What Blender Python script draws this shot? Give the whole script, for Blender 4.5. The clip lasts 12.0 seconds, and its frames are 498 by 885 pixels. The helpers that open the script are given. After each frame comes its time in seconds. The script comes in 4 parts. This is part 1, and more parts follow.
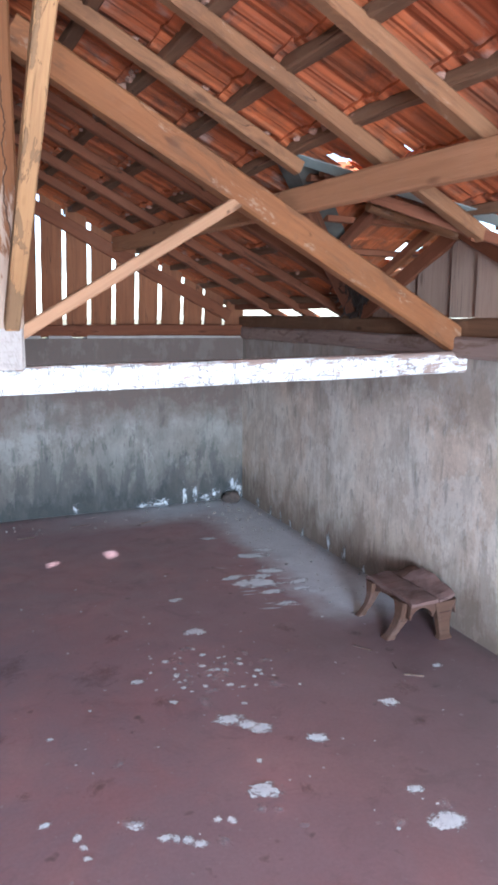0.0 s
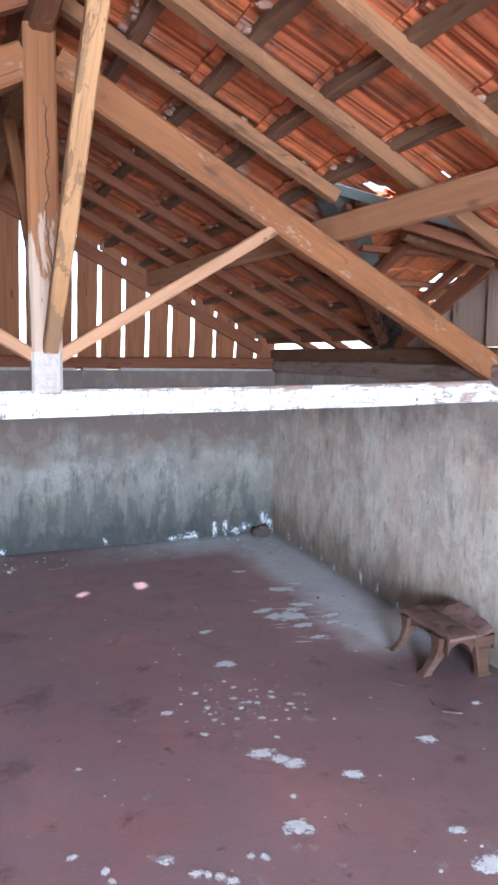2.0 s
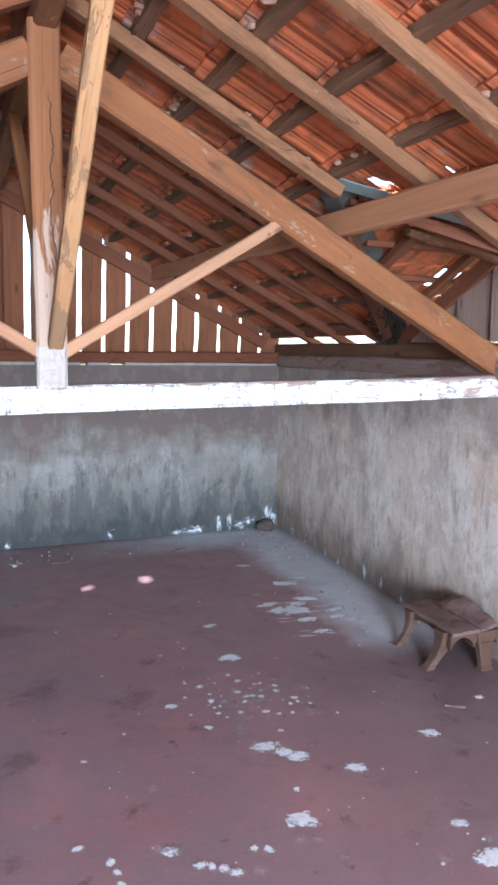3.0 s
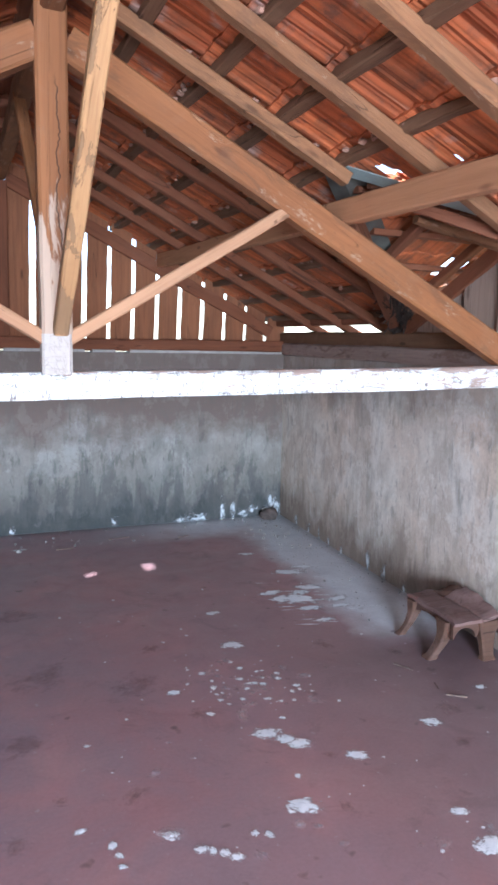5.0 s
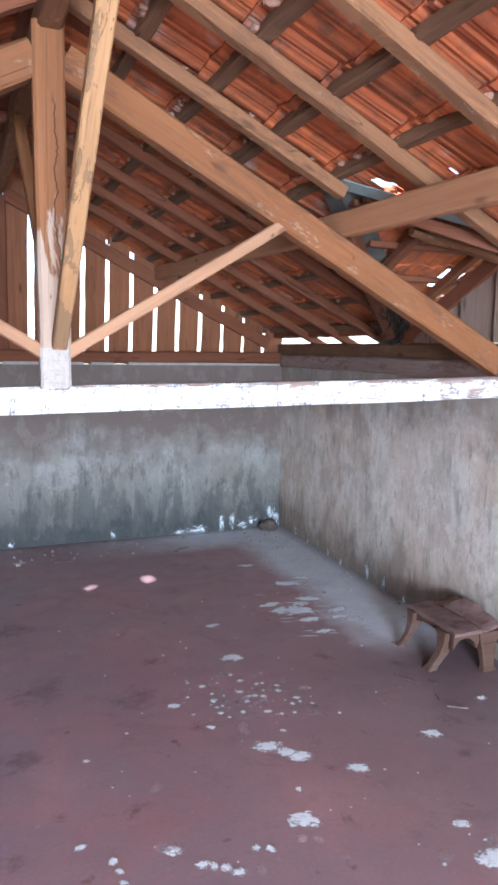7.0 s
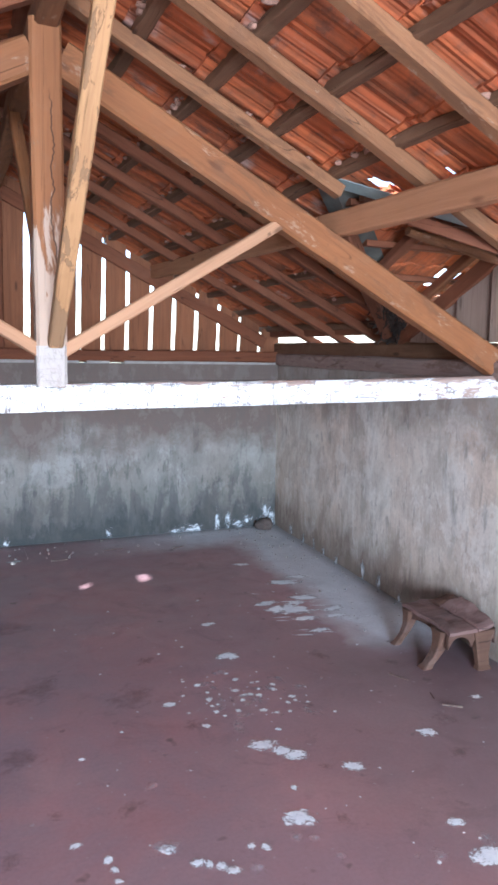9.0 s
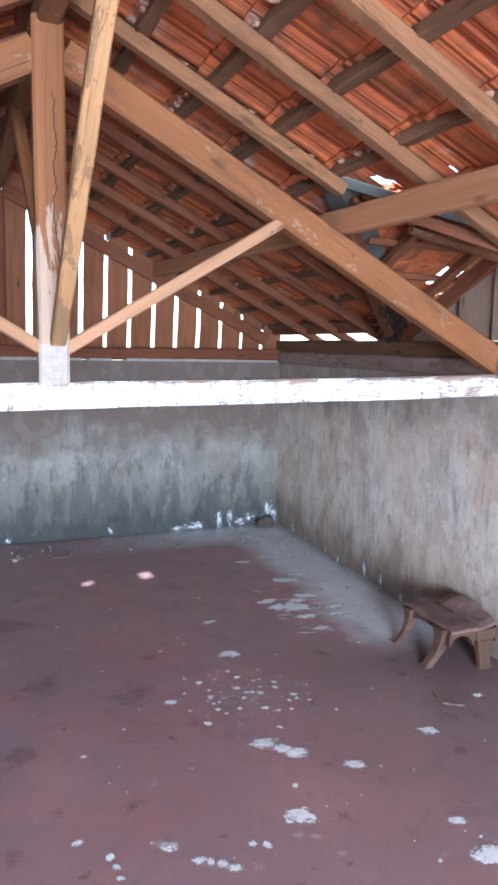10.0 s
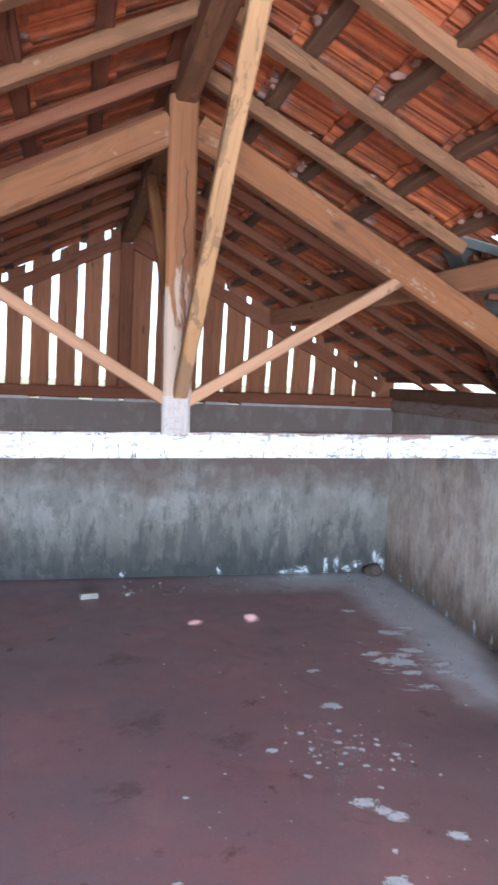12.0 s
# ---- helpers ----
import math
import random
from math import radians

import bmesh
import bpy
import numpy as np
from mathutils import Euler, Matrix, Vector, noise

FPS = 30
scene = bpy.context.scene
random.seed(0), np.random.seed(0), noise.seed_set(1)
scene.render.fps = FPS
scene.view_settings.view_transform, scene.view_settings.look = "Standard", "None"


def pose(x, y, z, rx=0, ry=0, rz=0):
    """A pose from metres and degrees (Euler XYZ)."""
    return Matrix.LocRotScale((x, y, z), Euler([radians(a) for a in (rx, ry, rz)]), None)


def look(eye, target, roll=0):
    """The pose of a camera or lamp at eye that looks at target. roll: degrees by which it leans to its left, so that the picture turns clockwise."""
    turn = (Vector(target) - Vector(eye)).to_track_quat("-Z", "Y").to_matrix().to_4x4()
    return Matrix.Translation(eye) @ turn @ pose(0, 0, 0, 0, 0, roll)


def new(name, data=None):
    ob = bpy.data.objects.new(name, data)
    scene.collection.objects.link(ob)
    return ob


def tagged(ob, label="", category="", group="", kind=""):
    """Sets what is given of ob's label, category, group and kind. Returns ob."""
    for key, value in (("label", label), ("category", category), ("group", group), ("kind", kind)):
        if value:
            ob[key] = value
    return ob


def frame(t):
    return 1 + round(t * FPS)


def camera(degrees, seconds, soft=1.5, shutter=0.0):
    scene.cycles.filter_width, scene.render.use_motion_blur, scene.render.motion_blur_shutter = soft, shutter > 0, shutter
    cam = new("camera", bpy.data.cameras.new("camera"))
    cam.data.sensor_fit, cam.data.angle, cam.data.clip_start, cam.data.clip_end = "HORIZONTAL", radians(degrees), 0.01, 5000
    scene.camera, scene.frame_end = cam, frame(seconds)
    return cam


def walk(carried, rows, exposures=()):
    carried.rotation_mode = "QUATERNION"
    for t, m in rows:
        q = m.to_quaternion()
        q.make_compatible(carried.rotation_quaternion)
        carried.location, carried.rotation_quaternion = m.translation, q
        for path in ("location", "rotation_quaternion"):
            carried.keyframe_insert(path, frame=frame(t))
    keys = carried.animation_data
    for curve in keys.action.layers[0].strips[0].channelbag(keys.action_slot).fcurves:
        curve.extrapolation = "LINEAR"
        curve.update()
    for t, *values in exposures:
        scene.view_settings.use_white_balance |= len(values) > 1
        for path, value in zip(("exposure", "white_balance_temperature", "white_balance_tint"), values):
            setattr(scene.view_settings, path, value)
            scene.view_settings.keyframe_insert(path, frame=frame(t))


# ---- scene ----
cam = camera(37.7, 12.0, soft=3.0, shutter=0.3)

PATH = [
    (0, (0.047, 0.026, 1.592), (0.883, 1.812, 1.258), 0.4),
    (0.5, (0.031, 0.065, 1.532), (0.875, 1.835, 1.138), 0.9),
    (1, (0.027, 0.055, 1.522), (0.707, 1.89, 1.109), 0.7),
    (1.5, (0.026, 0.044, 1.536), (0.74, 1.886, 1.22), -0.4),
    (2, (0.026, 0.053, 1.529), (0.799, 1.884, 1.303), 0.6),
    (2.5, (0.025, 0.043, 1.535), (0.792, 1.875, 1.296), 1.0),
    (3, (0.023, 0.044, 1.536), (0.785, 1.878, 1.293), 0.6),
    (5, (0.022, 0.046, 1.535), (0.772, 1.879, 1.261), 1.1),
    (5.5, (0.023, 0.042, 1.537), (0.773, 1.876, 1.267), 0.7),
    (6, (0.019, 0.044, 1.537), (0.779, 1.876, 1.275), 0.9),
    (6.5, (0.02, 0.041, 1.539), (0.779, 1.875, 1.289), 0.7),
    (7, (0.021, 0.039, 1.542), (0.775, 1.875, 1.297), 0.7),
    (9, (0.019, 0.04, 1.54), (0.784, 1.871, 1.293), 0.9),
    (9.5, (0.017, 0.04, 1.543), (0.783, 1.87, 1.29), 0.9),
    (10, (0.018, 0.04, 1.545), (0.778, 1.872, 1.29), 1.0),
    (10.5, (0.018, 0.037, 1.542), (0.782, 1.868, 1.291), 1.1),
    (11, (0.017, 0.039, 1.544), (0.782, 1.87, 1.289), 1.1),
    (11.5, (0.005, 0.016, 1.571), (0.632, 1.903, 1.357), -0.7),
    (12, (-0.015, -0.014, 1.61), (0.463, 1.921, 1.45), 2.3),
]
walk(cam, [(t, look(e, a, r)) for t, e, a, r in PATH], exposures=((0, 1.85, 5500, 12), (1.5, 2.0, 5500, 12), (11, 2.0, 5500, 12), (12, 1.75, 5500, 12)))

# ---- daylight ----
SUN = Vector((-0.35, -1.5, 1.0)).normalized()
world = bpy.data.worlds.new("sky")
scene.world = world
world.use_nodes = True
_n = world.node_tree.nodes
_sky = _n.new("ShaderNodeTexSky")
_sky.sky_type, _sky.sun_disc = "NISHITA", False
_sky.sun_elevation = math.asin(SUN.z)
_sky.sun_rotation = math.atan2(SUN.x, SUN.y)
_n["Background"].inputs["Strength"].default_value = 0.15
world.node_tree.links.new(_sky.outputs[0], _n["Background"].inputs["Color"])

sun_data = bpy.data.lights.new("sun", "SUN")
sun_data.energy, sun_data.angle, sun_data.color = 5.0, radians(0.5), (1.0, 0.95, 0.88)
new("sun", sun_data).matrix_world = look(SUN * 20, (0, 0, 0))

door_data = bpy.data.lights.new("doorway_daylight", "AREA")
door_data.shape, door_data.size, door_data.size_y = "RECTANGLE", 2.1, 2.1
door_data.energy, door_data.color = 340.0, (0.84, 0.93, 1.0)
new("doorway_daylight", door_data).matrix_world = look((-0.42, -4.46, 1.25), (-0.2, 0.5, -0.65))

# ---- materials ----


def material(name, rough=0.8, metallic=0.0, spec=0.3):
    m = bpy.data.materials.new(name)
    m.use_nodes = True
    b = m.node_tree.nodes["Principled BSDF"]
    b.inputs["Roughness"].default_value = rough
    b.inputs["Metallic"].default_value = metallic
    b.inputs["Specular IOR Level"].default_value = spec
    return m, m.node_tree.nodes, m.node_tree.links, b


class Net:
    """Small helper to wire procedural textures."""

    def __init__(self, name, **kw):
        self.m, self.n, self.l, self.b = material(name, **kw)
        self.co = self.n.new("ShaderNodeTexCoord").outputs["Object"]

    def val(self, socket, v):
        if isinstance(v, bpy.types.NodeSocket):
            self.l.new(v, socket)
        else:
            socket.default_value = v

    def mapped(self, scale, co=None, rot=(0, 0, 0)):
        k = self.n.new("ShaderNodeMapping")
        k.inputs["Scale"].default_value = scale
        k.inputs["Rotation"].default_value = rot
        self.l.new(co or self.co, k.inputs["Vector"])
        return k.outputs[0]

    def shifted(self):
        """Object coordinates moved by a random amount for each object."""
        info = self.n.new("ShaderNodeObjectInfo").outputs["Random"]
        mul = self.math("MULTIPLY", info, 37.0)
        add = self.n.new("ShaderNodeVectorMath")
        add.operation = "ADD"
        self.l.new(self.co, add.inputs[0])
        self.l.new(mul, add.inputs[1])
        return add.outputs[0]

    def noise(self, scale, detail=5.0, rough=0.6, co=None, dist=0.0):
        k = self.n.new("ShaderNodeTexNoise")
        k.inputs["Scale"].default_value, k.inputs["Detail"].default_value = scale, detail
        k.inputs["Roughness"].default_value, k.inputs["Distortion"].default_value = rough, dist
        self.l.new(co or self.co, k.inputs["Vector"])
        return k.outputs["Fac"]

    def voronoi(self, scale, co=None, feature="F1"):
        k = self.n.new("ShaderNodeTexVoronoi")
        k.feature = feature
        k.inputs["Scale"].default_value = scale
        self.l.new(co or self.co, k.inputs["Vector"])
        return k.outputs["Distance"]

    def ramp(self, f, lo, hi, a=0.0, b=1.0):
        k = self.n.new("ShaderNodeMapRange")
        self.val(k.inputs["Value"], f)
        for s, v in (("From Min", lo), ("From Max", hi), ("To Min", a), ("To Max", b)):
            k.inputs[s].default_value = v
        return k.outputs[0]

    def math(self, op, a, b=0.0, clamp=False):
        k = self.n.new("ShaderNodeMath")
        k.operation, k.use_clamp = op, clamp
        self.val(k.inputs[0], a)
        self.val(k.inputs[1], b)
        return k.outputs[0]

    def mix(self, f, a, b):
        k = self.n.new("ShaderNodeMix")
        k.data_type = "RGBA"
        self.val(k.inputs["Factor"], f)
        for s, v in ((k.inputs[6], a), (k.inputs[7], b)):
            if isinstance(v, bpy.types.NodeSocket):
                self.l.new(v, s)
            else:
                s.default_value = (*v, 1.0)
        return k.outputs[2]

    def axis(self, i):
        k = self.n.new("ShaderNodeSeparateXYZ")
        self.l.new(self.co, k.inputs[0])
        return k.outputs[i]

    def done(self, colour, bump=None, strength=0.3, distance=0.01, rough=None):
        self.l.new(colour, self.b.inputs["Base Color"])
        if bump is not None:
            k = self.n.new("ShaderNodeBump")
            k.inputs["Strength"].default_value, k.inputs["Distance"].default_value = strength, distance
            self.l.new(bump, k.inputs["Height"])
            self.l.new(k.outputs[0], self.b.inputs["Normal"])
        if rough is not None:
            self.l.new(rough, self.b.inputs["Roughness"])
        return self.m


def wood(name, pale, mid, dark, dust=(0.35, 0.28, 0.22), dusty=0.35, finish=None):
    """Old sawn timber with its grain along the local x axis."""
    k = Net(name, rough=0.8, spec=0.25)
    co = k.shifted()
    grain = k.noise(1.0, 8, 0.65, k.mapped((2.2, 55, 55), co), 0.6)
    broad = k.noise(1.0, 4, 0.6, k.mapped((1.2, 9, 9), co), 0.8)
    blot = k.noise(5.0, 6, 0.68, co, 0.5)
    crack = k.noise(1.0, 3, 0.5, k.mapped((1.0, 30, 30), co), 1.2)
    c = k.mix(k.ramp(broad, 0.3, 0.7), mid, pale)
    c = k.mix(k.ramp(grain, 0.45, 0.75, 0.0, 0.6), c, dark)
    c = k.mix(k.ramp(blot, 0.52, 0.75, 0.0, dusty), c, dust)
    c = k.mix(k.ramp(crack, 0.68, 0.73, 0.0, 0.7), c, tuple(0.35 * v for v in dark))
    split = k.noise(1.0, 2, 0.4, k.mapped((0.55, 9, 9), co), 0.15)
    seam = k.ramp(k.math("ABSOLUTE", k.math("SUBTRACT", split, 0.5)), 0.0, 0.005, 1.0, 0.0)
    seam = k.math("MULTIPLY", seam, k.ramp(blot, 0.44, 0.52))
    c = k.mix(k.math("MULTIPLY", seam, 0.8), c, tuple(0.3 * v for v in dark))
    knot = k.ramp(k.voronoi(1.0, k.mapped((2.6, 9, 9), co)), 0.06, 0.13, 0.75, 0.0)
    c = k.mix(knot, c, tuple(0.55 * v for v in dark))
    var = k.ramp(k.n.new("ShaderNodeObjectInfo").outputs["Random"], 0, 1, 0.0, 0.35)
    c = k.mix(var, c, dark)
    if finish:
        c = finish(k, c, co)
    grain = k.math("SUBTRACT", grain, seam)
    h = k.math("SUBTRACT", grain, k.ramp(crack, 0.66, 0.73, 0, 1.0))
    return k.done(c, h, 0.5, 0.004)




def limed(k, c, co):
    """Old limewash left on the lower part of a post, and one long wandering split."""
    x, y = k.axis(0), k.axis(1)
    rag = k.noise(1.0, 6, 0.65, k.mapped((4.0, 13, 13), co), 0.6)
    low = k.math("ADD", x, k.math("MULTIPLY", k.math("SUBTRACT", rag, 0.5), 1.9))
    c = k.mix(k.ramp(low, 0.30, 0.42, 0.62, 0.0), c, (0.50, 0.40, 0.31))
    edge = k.ramp(k.math("ABSOLUTE", k.math("SUBTRACT", low, 0.40)), 0.0, 0.035, 0.55, 0.0)
    c = k.mix(edge, c, (0.16, 0.09, 0.055))
    wander = k.math("MULTIPLY", k.math("SUBTRACT", k.noise(1.0, 4, 0.6, k.mapped((5.0, 0, 0)), 0.0), 0.5), 0.10)
    off = k.math("ABSOLUTE", k.math("SUBTRACT", k.math("SUBTRACT", y, 0.012), wander))
    line = k.math("MULTIPLY", k.ramp(off, 0.0012, 0.0038, 0.9, 0.0), k.ramp(x, 0.86, 0.92, 1.0, 0.0))
    return k.mix(line, c, (0.05, 0.025, 0.015))


def barked(k, c, co):
    """Peeled pole: ragged brown remains of bark, thickest near its foot."""
    rag = k.noise(1.0, 6, 0.66, k.mapped((5.5, 17, 17), co), 0.7)
    more = k.math("ADD", rag, k.ramp(k.axis(0), 0.0, 0.55, 0.17, 0.0))
    c = k.mix(k.ramp(more, 0.585, 0.60, 0.0, 0.75), c, (0.19, 0.115, 0.062))
    rim = k.ramp(k.math("ABSOLUTE", k.math("SUBTRACT", more, 0.59)), 0.0, 0.012, 0.8, 0.0)
    return k.mix(rim, c, (0.10, 0.052, 0.028))


def scuffed(k, c, co):
    """Brown weathering and greyish rubbed patches with soft ragged borders."""
    a = k.noise(1.0, 6, 0.68, k.mapped((3.5, 10, 10), co), 0.8)
    c = k.mix(k.ramp(a, 0.53, 0.60, 0.0, 0.5), c, (0.115, 0.055, 0.028))
    b = k.noise(1.0, 7, 0.72, k.mapped((7.0, 16, 16), co), 0.4)
    return k.mix(k.ramp(b, 0.60, 0.66, 0.0, 0.45), c, (0.36, 0.26, 0.18))


TIMBER = wood("sawn_timber", (0.308, 0.126, 0.046), (0.230, 0.090, 0.033), (0.129, 0.049, 0.020), dust=(0.276, 0.146, 0.077), dusty=0.5, finish=scuffed)
PEELED = wood("peeled_timber", (0.446, 0.251, 0.113), (0.361, 0.192, 0.083), (0.190, 0.091, 0.046), dust=(0.285, 0.146, 0.067), dusty=0.5, finish=barked)
LIMED_POST = wood("limed_post", (0.301, 0.126, 0.048), (0.238, 0.097, 0.037), (0.142, 0.055, 0.023), dust=(0.285, 0.144, 0.073), dusty=0.5, finish=limed)
PURLIN_WOOD = wood("planed_purlin", (0.46, 0.222, 0.108), (0.38, 0.180, 0.086), (0.25, 0.112, 0.054), dust=(0.40, 0.225, 0.13), dusty=0.4)
BRACE_WOOD = wood("pale_brace", (0.427, 0.237, 0.132), (0.342, 0.181, 0.096), (0.199, 0.095, 0.049), dust=(0.399, 0.251, 0.160), dusty=0.5)
BATTEN_WOOD = wood("split_batten", (0.20, 0.105, 0.055), (0.145, 0.074, 0.039), (0.075, 0.036, 0.02), dust=(0.28, 0.17, 0.10), dusty=0.6)
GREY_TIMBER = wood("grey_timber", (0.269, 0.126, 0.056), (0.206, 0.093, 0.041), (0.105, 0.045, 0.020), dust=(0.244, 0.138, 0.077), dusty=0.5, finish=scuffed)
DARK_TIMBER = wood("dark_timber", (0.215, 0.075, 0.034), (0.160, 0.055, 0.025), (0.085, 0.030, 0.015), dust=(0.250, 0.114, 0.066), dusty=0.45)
BOARD_WOOD = wood("weathered_board", (0.300, 0.118, 0.052), (0.225, 0.088, 0.040), (0.120, 0.046, 0.023), dust=(0.300, 0.146, 0.076), dusty=0.3)
PALE_BOARD = wood("pale_board", (0.40, 0.30, 0.255), (0.30, 0.215, 0.18), (0.17, 0.115, 0.095), dust=(0.44, 0.36, 0.32), dusty=0.6, finish=scuffed)
PANEL_BOARD = wood("panel_board", (0.37, 0.265, 0.20), (0.29, 0.20, 0.15), (0.17, 0.11, 0.08), dust=(0.34, 0.255, 0.205), dusty=0.6)
STOOL_WOOD = wood("stool_wood", (0.125, 0.068, 0.048), (0.10, 0.052, 0.036), (0.042, 0.022, 0.017), dust=(0.19, 0.135, 0.13), dusty=0.7)
DUSTY_SEAT = wood("dusty_seat", (0.205, 0.130, 0.118), (0.16, 0.098, 0.090), (0.085, 0.045, 0.035), dust=(0.26, 0.19, 0.185), dusty=0.8)
LEG_WOOD = wood("worn_leg", (0.12, 0.066, 0.044), (0.088, 0.048, 0.033), (0.052, 0.026, 0.018), dust=(0.2, 0.14, 0.125), dusty=0.7)


def whitewash(name, low=0.60, high=0.72, worn_from=None, tone=(1.0, 1.0, 1.0), cracks=0.95):
    """Chalky white paint, crazed and flaking off old wood; worn_from: where along the timber the wear grows."""
    k = Net(name, rough=0.75, spec=0.3)
    co = k.co
    wide = k.noise(1.0, 6, 0.68, k.mapped((3.0, 18, 18), co), 0.4)
    flake = k.noise(1.0, 8, 0.75, k.mapped((12, 70, 70), co), 0.5)
    wander = k.noise(1.0, 5, 0.62, k.mapped((5.0, 15, 15), co), 0.9)
    upright = k.noise(1.0, 4, 0.6, k.mapped((16.0, 5, 5), co), 0.6)
    crazed = k.math("MINIMUM", k.math("ABSOLUTE", k.math("SUBTRACT", wander, 0.5)), k.math("ABSOLUTE", k.math("SUBTRACT", upright, 0.52)))
    peel = k.math("ADD", k.math("MULTIPLY", wide, 0.55), k.math("MULTIPLY", flake, 0.55))
    if worn_from:
        peel = k.math("ADD", peel, k.ramp(k.axis(0), worn_from[0], worn_from[1], 0.0, 0.10))
        peel = k.math("ADD", peel, k.ramp(k.axis(2), 0.020, 0.055, 0.0, 0.12))
    bare = k.ramp(peel, low, high)
    line = k.ramp(crazed, 0.002, 0.016, cracks, 0.0)
    line = k.math("MULTIPLY", line, k.ramp(wide, 0.37, 0.46))
    c = k.mix(k.ramp(flake, 0.3, 0.7), tuple(t * v for t, v in zip(tone, (0.86, 0.87, 0.86))), tuple(t * v for t, v in zip(tone, (0.74, 0.75, 0.74))))
    c = k.mix(line, c, (0.15, 0.125, 0.11))
    c = k.mix(bare, c, k.mix(flake, (0.44, 0.33, 0.28), (0.28, 0.19, 0.15)))
    h = k.math("SUBTRACT", k.math("SUBTRACT", 1.0, line), bare)
    return k.done(c, h, 0.5, 0.004)


WHITE_PAINT = whitewash("flaking_white_paint", 0.665, 0.695, (2.3, 4.3))
WORN_PAINT = whitewash("worn_white_paint", 0.62, 0.74, None, (0.48, 0.42, 0.38), 0.35)


def plaster(name, base, warm, pale, mould, mould_top, brown_from, brown, dashes):
    """Lime plaster: warm and grey clouds, pale bare patches, short dark runs, darker brown towards the top and mould at
    the foot.
    """
    k = Net(name, rough=0.92, spec=0.15)
    z = k.axis(2)
    cloud = k.noise(1.25, 5, 0.62)
    blotch = k.noise(3.4, 8, 0.74, k.mapped((1, 1, 0.75)), 0.35)
    peel = k.noise(3.0, 9, 0.76, k.mapped((1, 1, 0.8)), 0.25)
    peel = k.math("ADD", peel, k.ramp(k.axis(1), 2.3, 3.6, 0.05, 0.0))
    run = k.noise(1.0, 6, 0.66, k.mapped((17, 17, 6.0)), 0.4)
    long_run = k.noise(1.0, 6, 0.66, k.mapped((7.5, 7.5, 2.2), None, (0, 0, 0.9)), 0.3)
    fine = k.noise(55, 6, 0.72)
    c = k.mix(k.ramp(cloud, 0.40, 0.60), base, warm)
    c = k.mix(k.ramp(blotch, 0.40, 0.62, 0.0, 0.7), c, tuple(0.62 * v for v in warm))
    c = k.mix(k.ramp(peel, 0.535, 0.56, 0.0, 0.45), c, pale)
    c = k.mix(k.ramp(long_run, 0.54, 0.68, 0.0, 0.5), c, tuple(0.45 * v for v in base))
    c = k.mix(k.ramp(run, 0.57, 0.66, 0.0, dashes), c, tuple(0.38 * v for v in base))
    up = k.math("ADD", z, k.math("MULTIPLY", k.math("SUBTRACT", long_run, 0.5), 0.75))
    up = k.math("ADD", up, k.math("MULTIPLY", k.math("SUBTRACT", blotch, 0.5), 0.75))
    c = k.mix(k.ramp(up, 0.04, mould_top, 0.94, 0.0), c, mould)
    # ragged brown band that grows towards the top of the wall
    top_brown = k.math("ADD", z, k.math("MULTIPLY", k.math("SUBTRACT", k.noise(2.6, 7, 0.7), 0.5), 0.8))
    c = k.mix(k.ramp(top_brown, brown_from, brown_from + 0.22, 0.0, brown), c, (0.155, 0.118, 0.10))
    c = k.mix(k.ramp(k.noise(24, 5, 0.7), 0.60, 0.70, 0.0, 0.45), c, tuple(0.4 * v for v in base))
    c = k.mix(k.ramp(fine, 0.35, 0.65, 0.0, 0.16), c, (0.14, 0.13, 0.12))
    # hard-edged old coats and dark fingers of damp climbing from the foot
    coat = k.noise(5.0, 7, 0.7, k.mapped((1.3, 1.3, 0.8)), 0.15)
    c = k.mix(k.ramp(coat, 0.54, 0.60, 0.0, 0.3), c, tuple(0.5 * v for v in warm))
    c = k.mix(k.ramp(coat, 0.46, 0.41, 0.0, 0.12), c, pale)
    finger = k.noise(1.0, 5, 0.62, k.mapped((6.0, 6.0, 1.3)), 0.5)
    climb = k.math("SUBTRACT", k.ramp(finger, 0.38, 0.68, 0.0, 1.5 * mould_top), z)
    climb = k.math("ADD", climb, k.math("MULTIPLY", k.math("SUBTRACT", k.noise(19, 6, 0.75), 0.5), 0.7))
    c = k.mix(k.ramp(climb, -0.03, 0.14, 0.0, 0.42), c, mould)
    thin = k.noise(1.0, 5, 0.65, k.mapped((42, 42, 2.4)), 0.2)
    c = k.mix(k.ramp(thin, 0.58, 0.66, 0.0, 0.22), c, tuple(0.42 * v for v in warm))
    h = k.math("ADD", k.math("MULTIPLY", fine, 0.3), k.math("ADD", blotch, k.math("MULTIPLY", peel, 0.8)))
    return k.done(c, h, 0.4, 0.012)


PLASTER_BACK = plaster("mouldy_plaster", (0.305, 0.305, 0.28), (0.262, 0.245, 0.218), (0.37, 0.372, 0.352), (0.05, 0.058, 0.06), 0.54, 0.70, 0.95, 0.75)
PLASTER_SIDE = plaster("streaked_plaster", (0.70, 0.665, 0.59), (0.68, 0.57, 0.47), (0.77, 0.745, 0.69), (0.20, 0.16, 0.13), 0.40, 1.02, 0.6, 0.6)


